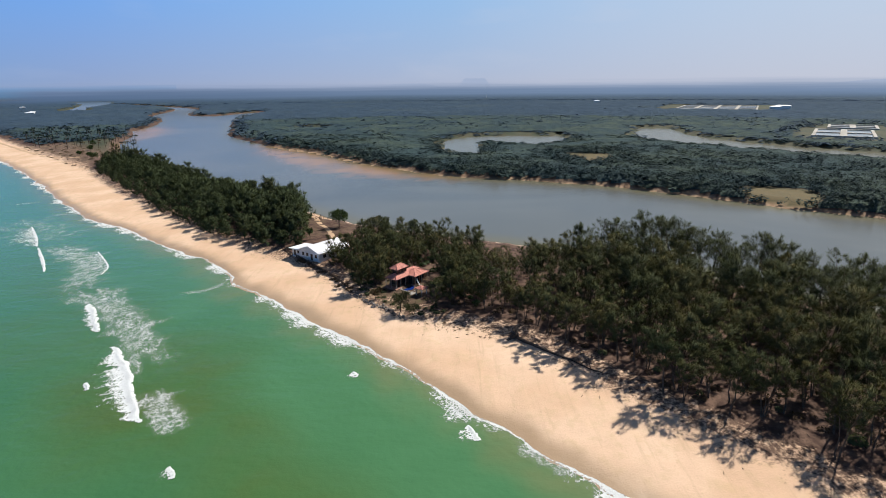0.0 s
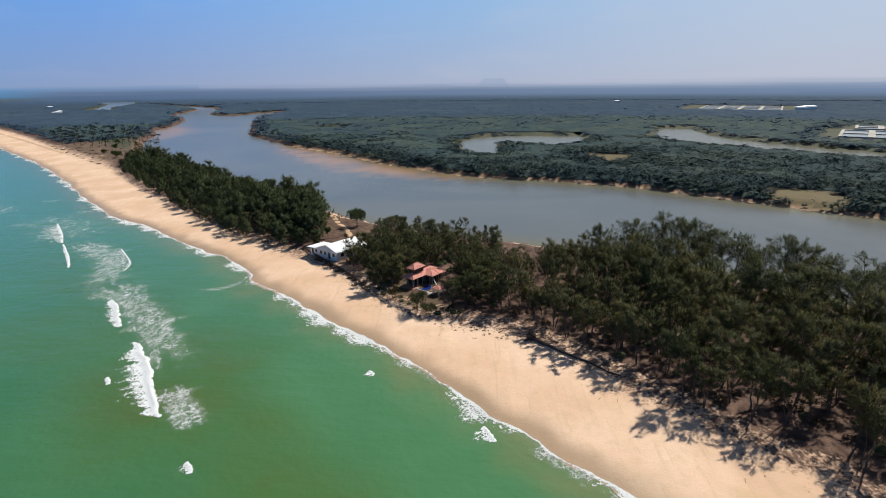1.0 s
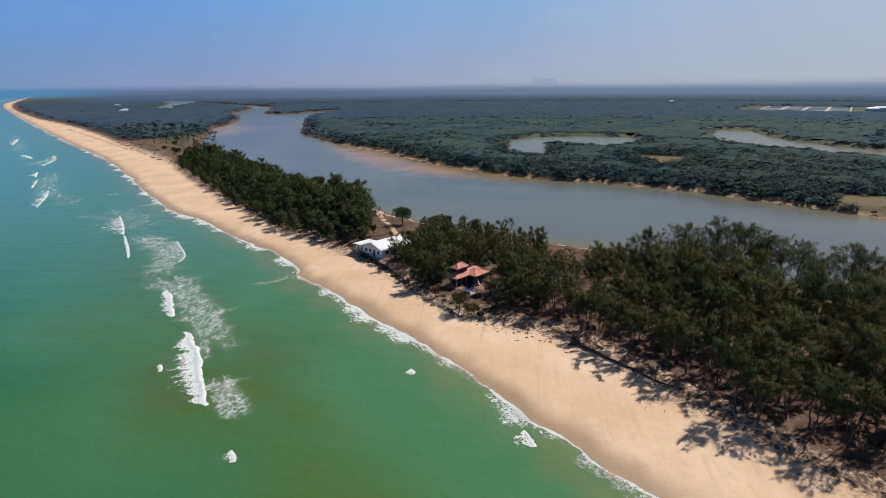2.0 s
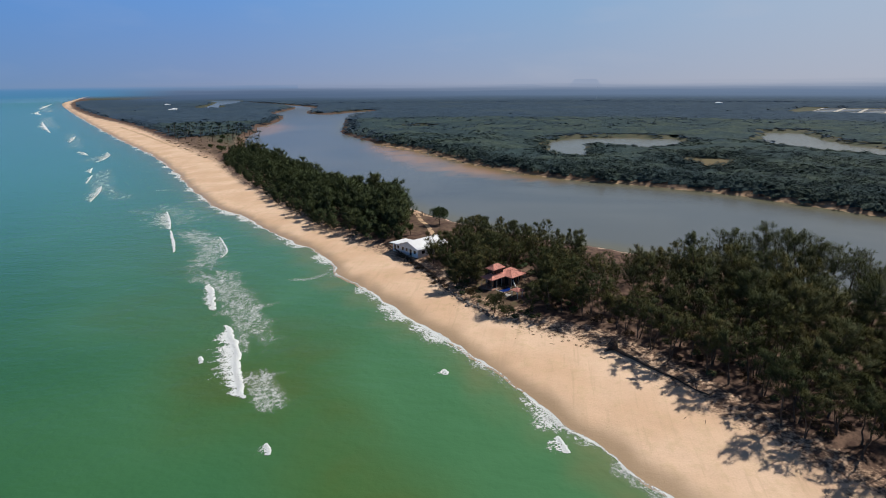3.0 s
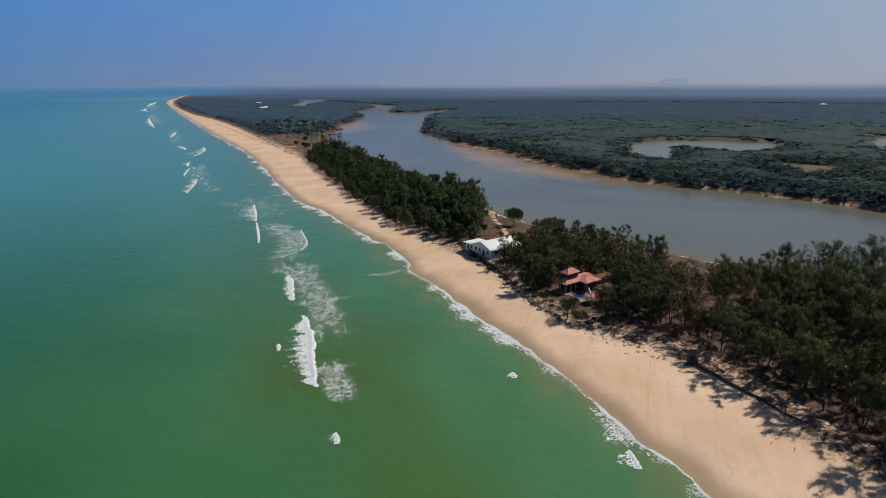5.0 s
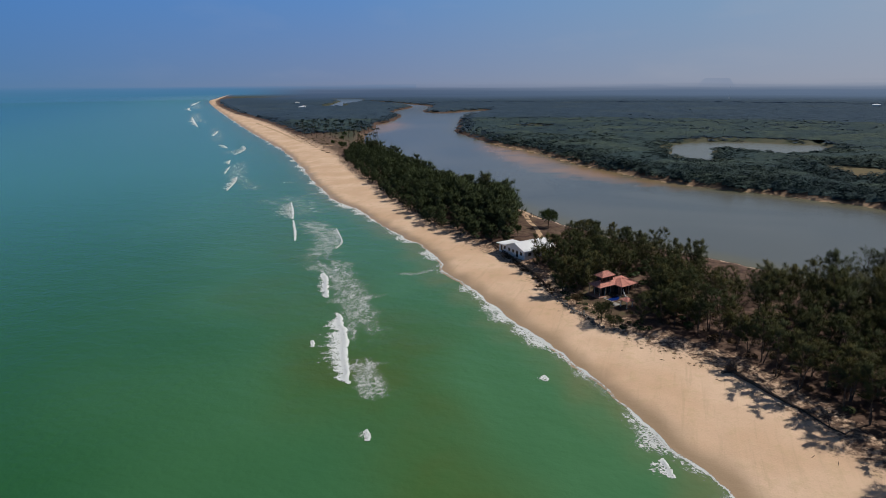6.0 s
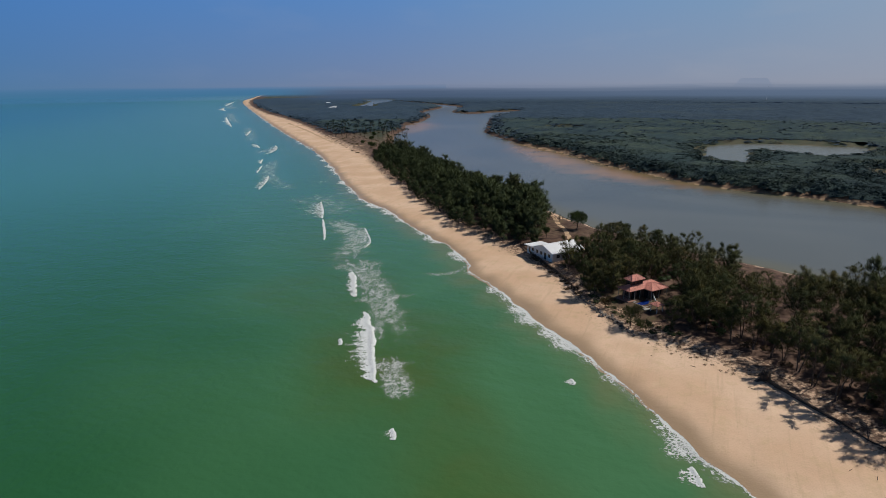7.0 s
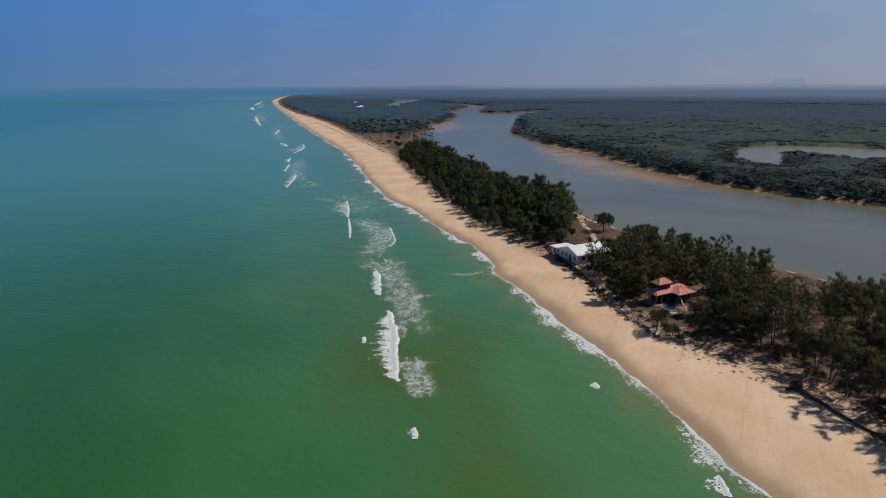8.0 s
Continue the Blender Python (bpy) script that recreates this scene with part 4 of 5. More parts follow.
def wood_floor(name, r0, r1, grow, step, lift, rough, material, label):
    """The closed mass of foliage between the crowns."""
    ux, uy, uq = fan(r0, r1, grow, step, 6.0)
    u_sea, u_veg, u_riv, u_lag, uz = survey(ux, uy)
    ok = (u_veg > 14) & (u_riv > 3) & (u_lag > 5) & ~((np.hypot(ux, uy) < 620) & (signed(ux, uy, np.vstack([river_near, back[::-1]])) < 0))
    for pol in SANDS + [CLEARING, POINT]:
        ok &= signed(ux, uy, np.array(pol, float)) > 2
    for (cx, cy), a, b, t in PONDS:
        ok &= (np.abs((ux - cx) * math.cos(t) + (uy - cy) * math.sin(t)) > a * 0.75) | (np.abs(-(ux - cx) * math.sin(t) + (uy - cy) * math.cos(t)) > b * 0.75)
    az = np.degrees(np.arctan2(ux, uy))
    ok &= (az > -72) & (az < 48)
    edge = np.minimum(np.minimum(u_riv, u_lag), u_veg - 12)
    for pol in SANDS + [CLEARING, POINT]:
        edge = np.minimum(edge, signed(ux, uy, np.array(pol, float)))
    for (cx, cy), a, b, t in PONDS:
        edge = np.minimum(edge, np.maximum(np.abs((ux - cx) * math.cos(t) + (uy - cy) * math.sin(t)) - a * 0.75, np.abs(-(ux - cx) * math.sin(t) + (uy - cy) * math.cos(t)) - b * 0.75))
    low = 1 - 0.5 * ease(u_lag, 60, 20)
    z = uz + 0.3 + lift * low * ease(edge, 3, 36) * ease(np.hypot(ux, uy), r0, r0 + 160) + rough * ease(edge, 3, 36) * (0.7 * wobble(ux, uy, 38, 41) + 0.6 * wobble(ux, uy, 13, 42))
    return tagged(sheet(name, ux, uy, z, uq[ok[uq].all(1)], material), label, "woodland", kind="stuff")


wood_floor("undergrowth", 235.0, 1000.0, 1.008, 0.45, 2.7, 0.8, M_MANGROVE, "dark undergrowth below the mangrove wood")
wood_floor("far_woodland", 880.0, 2695.0, 1.0045, 0.28, 4.8, 1.7, M_CANOPY_HAZED, "closed canopy of the far woods, tinted blue for haze")


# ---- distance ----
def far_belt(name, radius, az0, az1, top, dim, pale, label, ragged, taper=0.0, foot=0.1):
    """A plain glowing band that stands for haze along the horizon, paler towards the sun: colours at foot, middle and
    top.
    """
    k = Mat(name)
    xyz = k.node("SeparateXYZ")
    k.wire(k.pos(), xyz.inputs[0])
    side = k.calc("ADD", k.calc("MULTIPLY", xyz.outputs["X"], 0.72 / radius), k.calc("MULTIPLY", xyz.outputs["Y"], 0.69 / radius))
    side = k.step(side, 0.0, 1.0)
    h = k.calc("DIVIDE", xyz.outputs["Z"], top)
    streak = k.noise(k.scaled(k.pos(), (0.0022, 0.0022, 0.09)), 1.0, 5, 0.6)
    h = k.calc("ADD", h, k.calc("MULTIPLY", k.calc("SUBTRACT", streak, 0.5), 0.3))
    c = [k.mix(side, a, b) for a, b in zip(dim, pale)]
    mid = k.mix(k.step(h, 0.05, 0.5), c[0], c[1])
    # painted haze: emission that fades out at the foot and the top
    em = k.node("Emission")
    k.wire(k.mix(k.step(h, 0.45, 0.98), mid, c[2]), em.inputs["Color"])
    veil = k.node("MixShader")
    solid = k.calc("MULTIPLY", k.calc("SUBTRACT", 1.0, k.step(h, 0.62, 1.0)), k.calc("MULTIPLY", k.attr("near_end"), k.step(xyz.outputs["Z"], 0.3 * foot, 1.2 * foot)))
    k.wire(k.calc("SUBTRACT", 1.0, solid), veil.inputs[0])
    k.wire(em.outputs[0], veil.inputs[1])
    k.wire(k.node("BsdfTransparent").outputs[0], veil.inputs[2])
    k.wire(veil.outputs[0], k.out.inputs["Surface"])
    deg = np.arange(az0, az1 + 0.01, 0.25)
    az = np.radians(deg)
    x, y = radius * np.sin(az), radius * np.cos(az)
    t = top + ragged * np.abs(wobble(x, y, 260, 60)) + ragged * 0.4 * np.abs(wobble(x, y, 60, 61))
    end = ease(deg, az0, az0 + taper) if taper else np.ones(len(deg))
    n = len(az)
    zs = [np.full(n, -1.0), t * 0.5, t]
    X, Y, Z = np.tile(x, 3), np.tile(y, 3), np.concatenate(zs)
    i, j = np.meshgrid(np.arange(n - 1), np.arange(2))
    q = np.stack([j * n + i, j * n + i + 1, (j + 1) * n + i + 1, (j + 1) * n + i], -1).reshape(-1, 4)
    return tagged(sheet(name, X, Y, Z, q, k.m, near_end=np.tile(end, 3)), label, "backdrop", kind="structure")


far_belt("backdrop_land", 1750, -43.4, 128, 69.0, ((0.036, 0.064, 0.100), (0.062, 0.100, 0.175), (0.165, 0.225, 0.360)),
         ((0.070, 0.108, 0.160), (0.120, 0.170, 0.260), (0.285, 0.325, 0.418)), "glowing blue haze band over the distant plain", 0.8, 9.0, 24.0)
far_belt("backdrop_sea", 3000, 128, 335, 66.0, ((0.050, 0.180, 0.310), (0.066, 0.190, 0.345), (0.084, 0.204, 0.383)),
         ((0.13, 0.20, 0.33), (0.16, 0.22, 0.36), (0.19, 0.25, 0.385)), "glowing blue haze band over the sea horizon", 0.0, 0.0, 20.0)


def far_hills():
    """Low hills on the skyline, with haze put in as a pale blue glow."""
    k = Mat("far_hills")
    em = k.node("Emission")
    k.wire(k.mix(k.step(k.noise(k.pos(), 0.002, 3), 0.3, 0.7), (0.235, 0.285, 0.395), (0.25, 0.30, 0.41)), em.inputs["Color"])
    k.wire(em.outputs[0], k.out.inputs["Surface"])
    az = np.arange(-14.0, 46.0, 0.1)
    h = 66 * ease(np.abs(az - 2.8), 1.7, 0.9) + 30 * ease(np.abs(az + 3.6), 3.5, 1.0) + 30 * ease(np.abs(az - 38), 6, 1)
    top = 24 + h + 1.5 * wobble(az * 40, az * 13, 30, 62)
    x, y = 4885 * np.sin(np.radians(az)), 4885 * np.cos(np.radians(az))
    n = len(az)
    i = np.arange(n - 1)
    q = np.stack([i, i + 1, n + i + 1, n + i], -1)
    return tagged(sheet("backdrop_hills", np.tile(x, 2), np.tile(y, 2), np.concatenate([np.zeros(n), top]), q, k.m), "faint hills on the skyline, glowing in haze blue", "backdrop", kind="structure")


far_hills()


# ---- houses ----
def part(name, bm, material, parent, label=""):
    """One mesh under a thing or under a part."""
    me = bpy.data.meshes.new(name)
    bm.to_mesh(me)
    bm.free()
    me.materials.append(material)
    ob = new(name, me)
    ob.parent = parent
    return tagged(ob, label)


def block(x0, x1, y0, y1, z0, z1, bevel=0.0):
    bm = bmesh.new()
    bmesh.ops.create_cube(bm, size=1.0)
    for v in bm.verts:
        v.co = ((x0 + x1) / 2 + v.co.x * (x1 - x0), (y0 + y1) / 2 + v.co.y * (y1 - y0), (z0 + z1) / 2 + v.co.z * (z1 - z0))
    if bevel:
        bmesh.ops.bevel(bm, geom=bm.edges[:], offset=bevel, segments=1, affect="EDGES")
    return bm


def post(x, y, z0, z1, r, sides=8):
    bm = bmesh.new()
    bmesh.ops.create_cone(bm, cap_ends=True, segments=sides, radius1=r, radius2=r * 0.92, depth=z1 - z0)
    bmesh.ops.translate(bm, verts=bm.verts, vec=(x, y, (z0 + z1) / 2))
    return bm


def hip(x0, x1, y0, y1, z0, rise, thick=0.14, inset=None):
    """A hipped roof over a rectangle, with a thick eave."""
    bm = bmesh.new()
    w = min(x1 - x0, y1 - y0) / 2 if inset is None else inset
    if x1 - x0 >= y1 - y0:
        r0, r1 = (x0 + w, (y0 + y1) / 2), (x1 - w, (y0 + y1) / 2)
    else:
        r0, r1 = ((x0 + x1) / 2, y0 + w), ((x0 + x1) / 2, y1 - w)
    low = [bm.verts.new((x, y, z0)) for x, y in ((x0, y0), (x1, y0), (x1, y1), (x0, y1))]
    eav = [bm.verts.new((x, y, z0 + thick)) for x, y in ((x0, y0), (x1, y0), (x1, y1), (x0, y1))]
    a, b = bm.verts.new((*r0, z0 + thick + rise)), bm.verts.new((*r1, z0 + thick + rise))
    bm.faces.new(low[::-1])
    for i in range(4):
        j = (i + 1) % 4
        bm.faces.new((low[i], low[j], eav[j], eav[i]))
    if x1 - x0 >= y1 - y0:
        sides = ((eav[0], eav[1], b, a), (eav[1], eav[2], b), (eav[2], eav[3], a, b), (eav[3], eav[0], a))
    else:
        sides = ((eav[0], eav[1], a), (eav[1], eav[2], b, a), (eav[2], eav[3], b), (eav[3], eav[0], a, b))
    for f in sides:
        bm.faces.new(f)
    return bm


def ridge_cap(p, q, r=0.11):
    vs, fs = [], []
    tube(vs, fs, [np.array(p, float), (np.array(p, float) + np.array(q, float)) / 2, np.array(q, float)], [r, r, r], 6)
    bm = bmesh.new()
    bv = [bm.verts.new(v) for v in vs]
    for f in fs:
        bm.faces.new([bv[i] for i in f])
    return bm


def wall_with_openings(length, z0, z1, thick, holes):
    """An upright wall along x from 0 to length, y from 0 to thick, with holes (x0, x1, z0, z1) cut through."""
    bm = bmesh.new()
    xs = sorted({0.0, length, *[h[0] for h in holes], *[h[1] for h in holes]})
    zs = sorted({z0, z1, *[h[2] for h in holes], *[h[3] for h in holes]})
    solid = lambda i, j: 0 <= i < len(xs) - 1 and 0 <= j < len(zs) - 1 and not any(
        h[0] <= (xs[i] + xs[i + 1]) / 2 <= h[1] and h[2] <= (zs[j] + zs[j + 1]) / 2 <= h[3] for h in holes)
    vert = {}

    def v(x, y, z):
        return vert.setdefault((x, y, z), bm.verts.new((x, y, z))) if (x, y, z) not in vert else vert[(x, y, z)]
    for i in range(len(xs) - 1):
        for j in range(len(zs) - 1):
            if not solid(i, j):
                continue
            a, b, c, d = xs[i], xs[i + 1], zs[j], zs[j + 1]
            bm.faces.new((v(a, 0, c), v(b, 0, c), v(b, 0, d), v(a, 0, d)))
            bm.faces.new((v(a, thick, d), v(b, thick, d), v(b, thick, c), v(a, thick, c)))
            for di, dj, q in ((-1, 0, (a, a, c, d)), (1, 0, (b, b, c, d)), (0, -1, (a, b, c, c)), (0, 1, (a, b, d, d))):
                if not solid(i + di, j + dj):
                    bm.faces.new((v(q[0], 0, q[2]), v(q[0], thick, q[2]), v(q[1], thick, q[3]), v(q[1], 0, q[3])))
    bmesh.ops.recalc_face_normals(bm, faces=bm.faces[:])
    return bm


def moved(bm, m):
    bmesh.ops.transform(bm, matrix=m, verts=bm.verts)
    return bm


def window(parent, m, w, h, frame_mat, glass_mat):
    """A framed window in its opening: frame with a mullion, and a pane."""
    ob = part("window", wall_with_openings(w, 0, h, 0.08, [(0.07, w / 2 - 0.03, 0.07, h - 0.07), (w / 2 + 0.03, w - 0.07, 0.07, h - 0.07)]), frame_mat, parent)
    ob.matrix_basis = m
    pane = part("pane", block(0.05, w - 0.05, 0.035, 0.05, 0.05, h - 0.05), glass_mat, ob, "dark window glass")
    return ob


def walled(parent, x0, x1, y0, y1, z0, z1, holes, mat, frame_mat, glass_mat, thick=0.2):
    """Four walls round a rectangle; holes: side -> openings (from, to, sill, head, glazed)."""
    for side in "snew":
        hs = holes.get(side, [])
        ln = x1 - x0 if side in "sn" else y1 - y0 - 2 * thick
        m = {"s": pose(x0, y0, 0), "n": pose(x0, y1 - thick, 0), "e": pose(x1, y0 + thick, 0, 0, 0, 90), "w": pose(x0 + thick, y0 + thick, 0, 0, 0, 90)}[side]
        w = part("wall", wall_with_openings(ln, z0, z1, thick, [h[:4] for h in hs]), mat, parent)
        w.matrix_basis = m
        for h in hs:
            if h[4]:
                window(parent, m @ pose(h[0], 0.06, h[2]), h[1] - h[0], h[3] - h[2], frame_mat, glass_mat)


M_WHITE = simple("white_render", (0.72, 0.72, 0.70), 0.8, 0.2, vary=0.14, scale=0.6)
M_CREAM = simple("brown_timber", (0.16, 0.10, 0.07), 0.8, 0.2, vary=0.18, scale=0.8)


def make_tile(name, a, b):
    """Rows of clay tiles."""
    k = Mat(name, 0.75, 0.25)
    p = k.pos("object")
    br = k.node("TexBrick")
    k.wire(k.scaled(p, (1.0, 1.0, 1.6)), br.inputs["Vector"])
    br.inputs["Scale"].default_value = 2.6
    br.inputs["Color1"].default_value, br.inputs["Color2"].default_value, br.inputs["Mortar"].default_value = (*a, 1), (*b, 1), (*[x * 0.5 for x in a], 1)
    n = k.noise(p, 0.7, 4)
    k.set("Base Color", k.mix(k.step(n, 0.4, 0.75, 0, 0.5), br.outputs["Color"], tuple(x * 0.55 for x in a)))
    k.bump(br.outputs["Fac"], 0.5, -0.03)
    return k.m


M_TILE = make_tile("roof_tile", (0.66, 0.28, 0.22), (0.57, 0.22, 0.17))
M_RIDGE = simple("ridge_tile", (0.60, 0.26, 0.20), 0.75, 0.25, vary=0.3)
M_SHEET = simple("white_roof_sheet", (0.78, 0.79, 0.80), 0.45, 0.4, vary=0.08, scale=0.5)
M_DARKWOOD = simple("dark_wood", (0.07, 0.045, 0.03), 0.7, 0.3, vary=0.4)
M_DYKE = simple("pale_earth", (0.42, 0.39, 0.34), 0.9, 0.2, vary=0.2, scale=0.05, kind="world")
M_CONCRETE = simple("concrete", (0.36, 0.34, 0.31), 0.85, 0.2, vary=0.25, scale=1.0)
M_STONE = simple("boulder", (0.20, 0.175, 0.155), 0.9, 0.2, vary=0.4, scale=1.5, bump=0.05)
M_DRIFT = simple("grey_driftwood", (0.085, 0.062, 0.048), 0.9, 0.2, vary=0.4, scale=3.0, bump=0.03)
M_POOLTILE = simple("pool_tile", (0.05, 0.16, 0.42), 0.4, 0.5, vary=0.2, scale=2.0)
M_BRICK = simple("terracotta_paving", (0.34, 0.19, 0.14), 0.85, 0.2, vary=0.25, scale=2.0)


def make_glass():
    k = Mat("dark_glass", 0.06, 0.5)
    k.set("Base Color", (0.02, 0.025, 0.03))
    return k.m


def make_pool():
    k = Mat("pool_water", 0.05, 0.5)
    k.set("IOR", 1.33)
    k.set("Base Color", k.mix(k.step(k.noise(k.pos(), 0.5, 3), 0.3, 0.7), (0.006, 0.022, 0.13), (0.01, 0.035, 0.19)))
    k.bump(k.noise(k.pos(), 3.0, 3), 0.15, 0.05)
    return k.m


M_GLASS, M_POOL = make_glass(), make_pool()

# the villa: x inland, y up the coast
VZ = height_at(-12, 152) - 0.05
villa = tagged(new("villa"), "two-storey beach villa with salmon pink tiled hip roofs", "house")
villa.matrix_basis = pose(-15.0, 152.2, VZ, 0, 0, 53) @ Matrix.Diagonal((0.87, 0.87, 0.96, 1))
part("plinth", block(-0.5, 15.0, -0.4, 5.4, -1.0, 0.25, 0.03), M_BRICK, villa, "terracotta paved terrace")
part("terrace", block(6.8, 14.2, -2.8, -0.41, -1.0, 0.25, 0.03), M_BRICK, villa, "terracotta paved terrace")
walled(villa, 1.6, 13.8, 1.4, 4.4, 0.25, 3.0,
       {"s": [(0.8, 2.4, 0.25, 2.4, 1), (3.0, 4.6, 0.25, 2.4, 1)], "w": [(0.6, 2.0, 0.9, 2.3, 1)], "n": [(2, 3.6, 1.1, 2.3, 1), (6, 7.6, 1.1, 2.3, 1), (10, 11.4, 1.1, 2.3, 1)]}, M_CREAM, M_DARKWOOD, M_GLASS)
walled(villa, 7.2, 13.2, -1.6, 1.39, 0.25, 3.0,
       {"s": [(0.8, 2.6, 0.25, 2.4, 1), (3.4, 5.2, 0.9, 2.3, 1)], "w": [(0.6, 2.2, 0.25, 2.4, 1)], "e": [(0.8, 2.0, 0.9, 2.2, 1)]}, M_CREAM, M_DARKWOOD, M_GLASS)
part("roof", hip(0.0, 14.8, 0.0, 5.2, 3.0, 1.2), M_TILE, villa, "salmon pink clay tile roof")
part("roof", hip(6.4, 14.0, -2.9, 4.4, 3.02, 1.25), M_TILE, villa, "salmon pink clay tile roof")
walled(villa, 2.6, 7.2, 1.9, 4.3, 3.4, 5.5,
       {"s": [(0.25, 1.5, 4.0, 5.35, 1), (1.7, 2.95, 4.0, 5.35, 1), (3.15, 4.4, 4.0, 5.35, 1)], "w": [(0.3, 1.7, 4.0, 5.35, 1)], "e": [(0.3, 1.7, 4.1, 5.35, 1)], "n": [(1.0, 3.4, 4.1, 5.35, 1)]}, M_DARKWOOD, M_DARKWOOD, M_GLASS)
for x in (2.55, 4.1, 5.6, 7.2):
    part("upper_post", block(x - 0.07, x + 0.07, 1.7, 1.86, 3.4, 5.5), M_CREAM, villa, "slim pale post")
part("upper_roof", hip(1.9, 7.9, 1.2, 5.0, 5.5, 1.15), M_TILE, villa, "small salmon pink hip roof")
for p, q in (((2.6, 2.6, 4.36), (12.2, 2.6, 4.36)), ((10.2, -2.9, 3.18), (10.2, 0.8, 4.42)), ((3.8, 3.1, 6.82), (6.0, 3.1, 6.82)),
             ((1.9, 1.2, 5.66), (3.8, 3.1, 6.82)), ((7.9, 1.2, 5.66), (6.0, 3.1, 6.82)), ((1.9, 5.0, 5.66), (3.8, 3.1, 6.82)), ((7.9, 5.0, 5.66), (6.0, 3.1, 6.82)),
             ((0, 0, 3.16), (2.6, 2.6, 4.36)), ((0, 5.2, 3.16), (2.6, 2.6, 4.36)), ((14.8, 5.2, 3.16), (12.2, 2.6, 4.36)), ((6.4, -2.9, 3.18), (10.0, 0.7, 4.42)), ((14.0, -2.9, 3.18), (10.4, 0.7, 4.42))):
    part("ridge_cap", ridge_cap(p, q, 0.08), M_RIDGE, villa)
for x, y in ((0.3, 0.3), (2.6, 0.3), (4.9, 0.3), (0.3, 2.6), (0.3, 4.9), (6.9, -2.5), (10.2, -2.5), (13.6, -2.5)):
    part("column", post(x, y, 0.25, 3.0, 0.10), M_DYKE, villa, "slim pale veranda column")

pool = tagged(new("swimming_pool"), "blue swimming pool with pale deck beside the villa", "pool")
pool.matrix_basis = villa.matrix_basis @ pose(1.0, -0.55, 0)
part("basin", wall_with_openings(5.6, -5.0, 0.0, 0.9, [(0.3, 5.3, -4.75, -0.3)]), M_CONCRETE, pool, "pale pool surround").matrix_basis = pose(0, 0, 0.2, -90, 0, 0)
part("floor", block(0.3, 5.3, -4.75, -0.3, -0.68, -0.62), M_POOLTILE, pool)
part("water", block(0.31, 5.29, -4.74, -0.31, -0.61, 0.1), M_POOL, pool, "deep blue pool water")
part("deck", block(-1.6, 6.6, -6.6, -5.02, -0.6, 0.15, 0.02), M_CONCRETE, pool, "pale concrete deck")
vs_, fs_ = [], []
tube(vs_, fs_, [np.array(c, float) for c in ((6.4, -3.6, 0.2), (6.5, -2.8, 0.9), (6.9, -1.9, 1.5), (7.6, -1.2, 1.7))], [0.22, 0.22, 0.22, 0.2], 8)
slide = new("slide", plain_mesh("slide", vs_, fs_, M_WHITE, True))
slide.parent = pool
tagged(slide, "pale curved pool slide")

gazebo = tagged(new("gazebo"), "small open gazebo with pink tiled roof by the pool", "gazebo")
gazebo.matrix_basis = pose(-7.6, 148.6, VZ - 0.1, 0, 0, 53) @ Matrix.Diagonal((0.84, 0.84, 0.92, 1))
for x in (-1.2, 1.2):
    for y in (-1.2, 1.2):
        part("post", block(x - 0.09, x + 0.09, y - 0.09, y + 0.09, -0.4, 2.35), M_WHITE, gazebo, "white post")
part("roof", hip(-1.7, 1.7, -1.7, 1.7, 2.3, 0.75, 0.1, 1.65), M_TILE, gazebo, "pink tiled pyramid roof")
part("finial", post(0, 0, 3.0, 3.4, 0.09), M_WHITE, gazebo, "white finial")
part("floor", block(-1.5, 1.5, -1.5, 1.5, -0.5, 0.06), M_BRICK, gazebo)
part("bench", block(-1.1, 1.1, 0.75, 1.1, 0.06, 0.5, 0.03), M_DARKWOOD, gazebo, "dark wooden bench")

# the white house: x inland, gable to the sea
HZ = height_at(-44, 186) - 0.05


def gable_wall(half, eave, ridge, thick, holes):
    bm = wall_with_openings(2 * half, -0.6, eave, thick, holes)
    v = [bm.verts.new(c) for c in ((0, 0, eave), (2 * half, 0, eave), (half, 0, ridge), (0, thick, eave), (2 * half, thick, eave), (half, thick, ridge))]
    for f in ((0, 1, 2), (5, 4, 3), (0, 2, 5, 3), (2, 1, 4, 5)):
        bm.faces.new([v[i] for i in f])
    return bm


house = tagged(new("beach_house"), "white single-storey beach house with white metal roof", "house")
house.matrix_basis = pose(-47.0, 181.5, HZ, 0, 0, 53)
HW, HL, HE, HR = 5.0, 13.0, 3.1, 4.8
g_holes = [(1.0, 2.2, 1.0, 2.2), (3.2, 4.4, 1.0, 2.2), (5.4, 6.6, 0.0, 2.2), (7.6, 8.8, 1.0, 2.2)]
for x, t in ((0.0, 0), (HL - 0.2, 0)):
    w = part("gable_wall", gable_wall(HW, HE, HR, 0.2, g_holes if x == 0 else []), M_WHITE, house, "white gable wall")
    w.matrix_basis = pose(x, HW, 0, 0, 0, -90)
    if x == 0:
        for h in g_holes:
            window(house, w.matrix_basis @ pose(h[0], 0.06, h[2]), h[1] - h[0], h[3] - h[2], M_DARKWOOD, M_GLASS)
for y in (-HW, HW - 0.2):
    hs = [(1.5, 2.9, 1.0, 2.2), (5.0, 6.4, 1.0, 2.2), (9.0, 10.2, 1.0, 2.2)]
    w = part("wall", wall_with_openings(HL - 0.4, -0.6, HE, 0.2, hs), M_WHITE, house)
    w.matrix_basis = pose(0.2, y, 0)
    for h in hs:
        window(house, w.matrix_basis @ pose(h[0], 0.06, h[2]), h[1] - h[0], h[3] - h[2], M_DARKWOOD, M_GLASS)


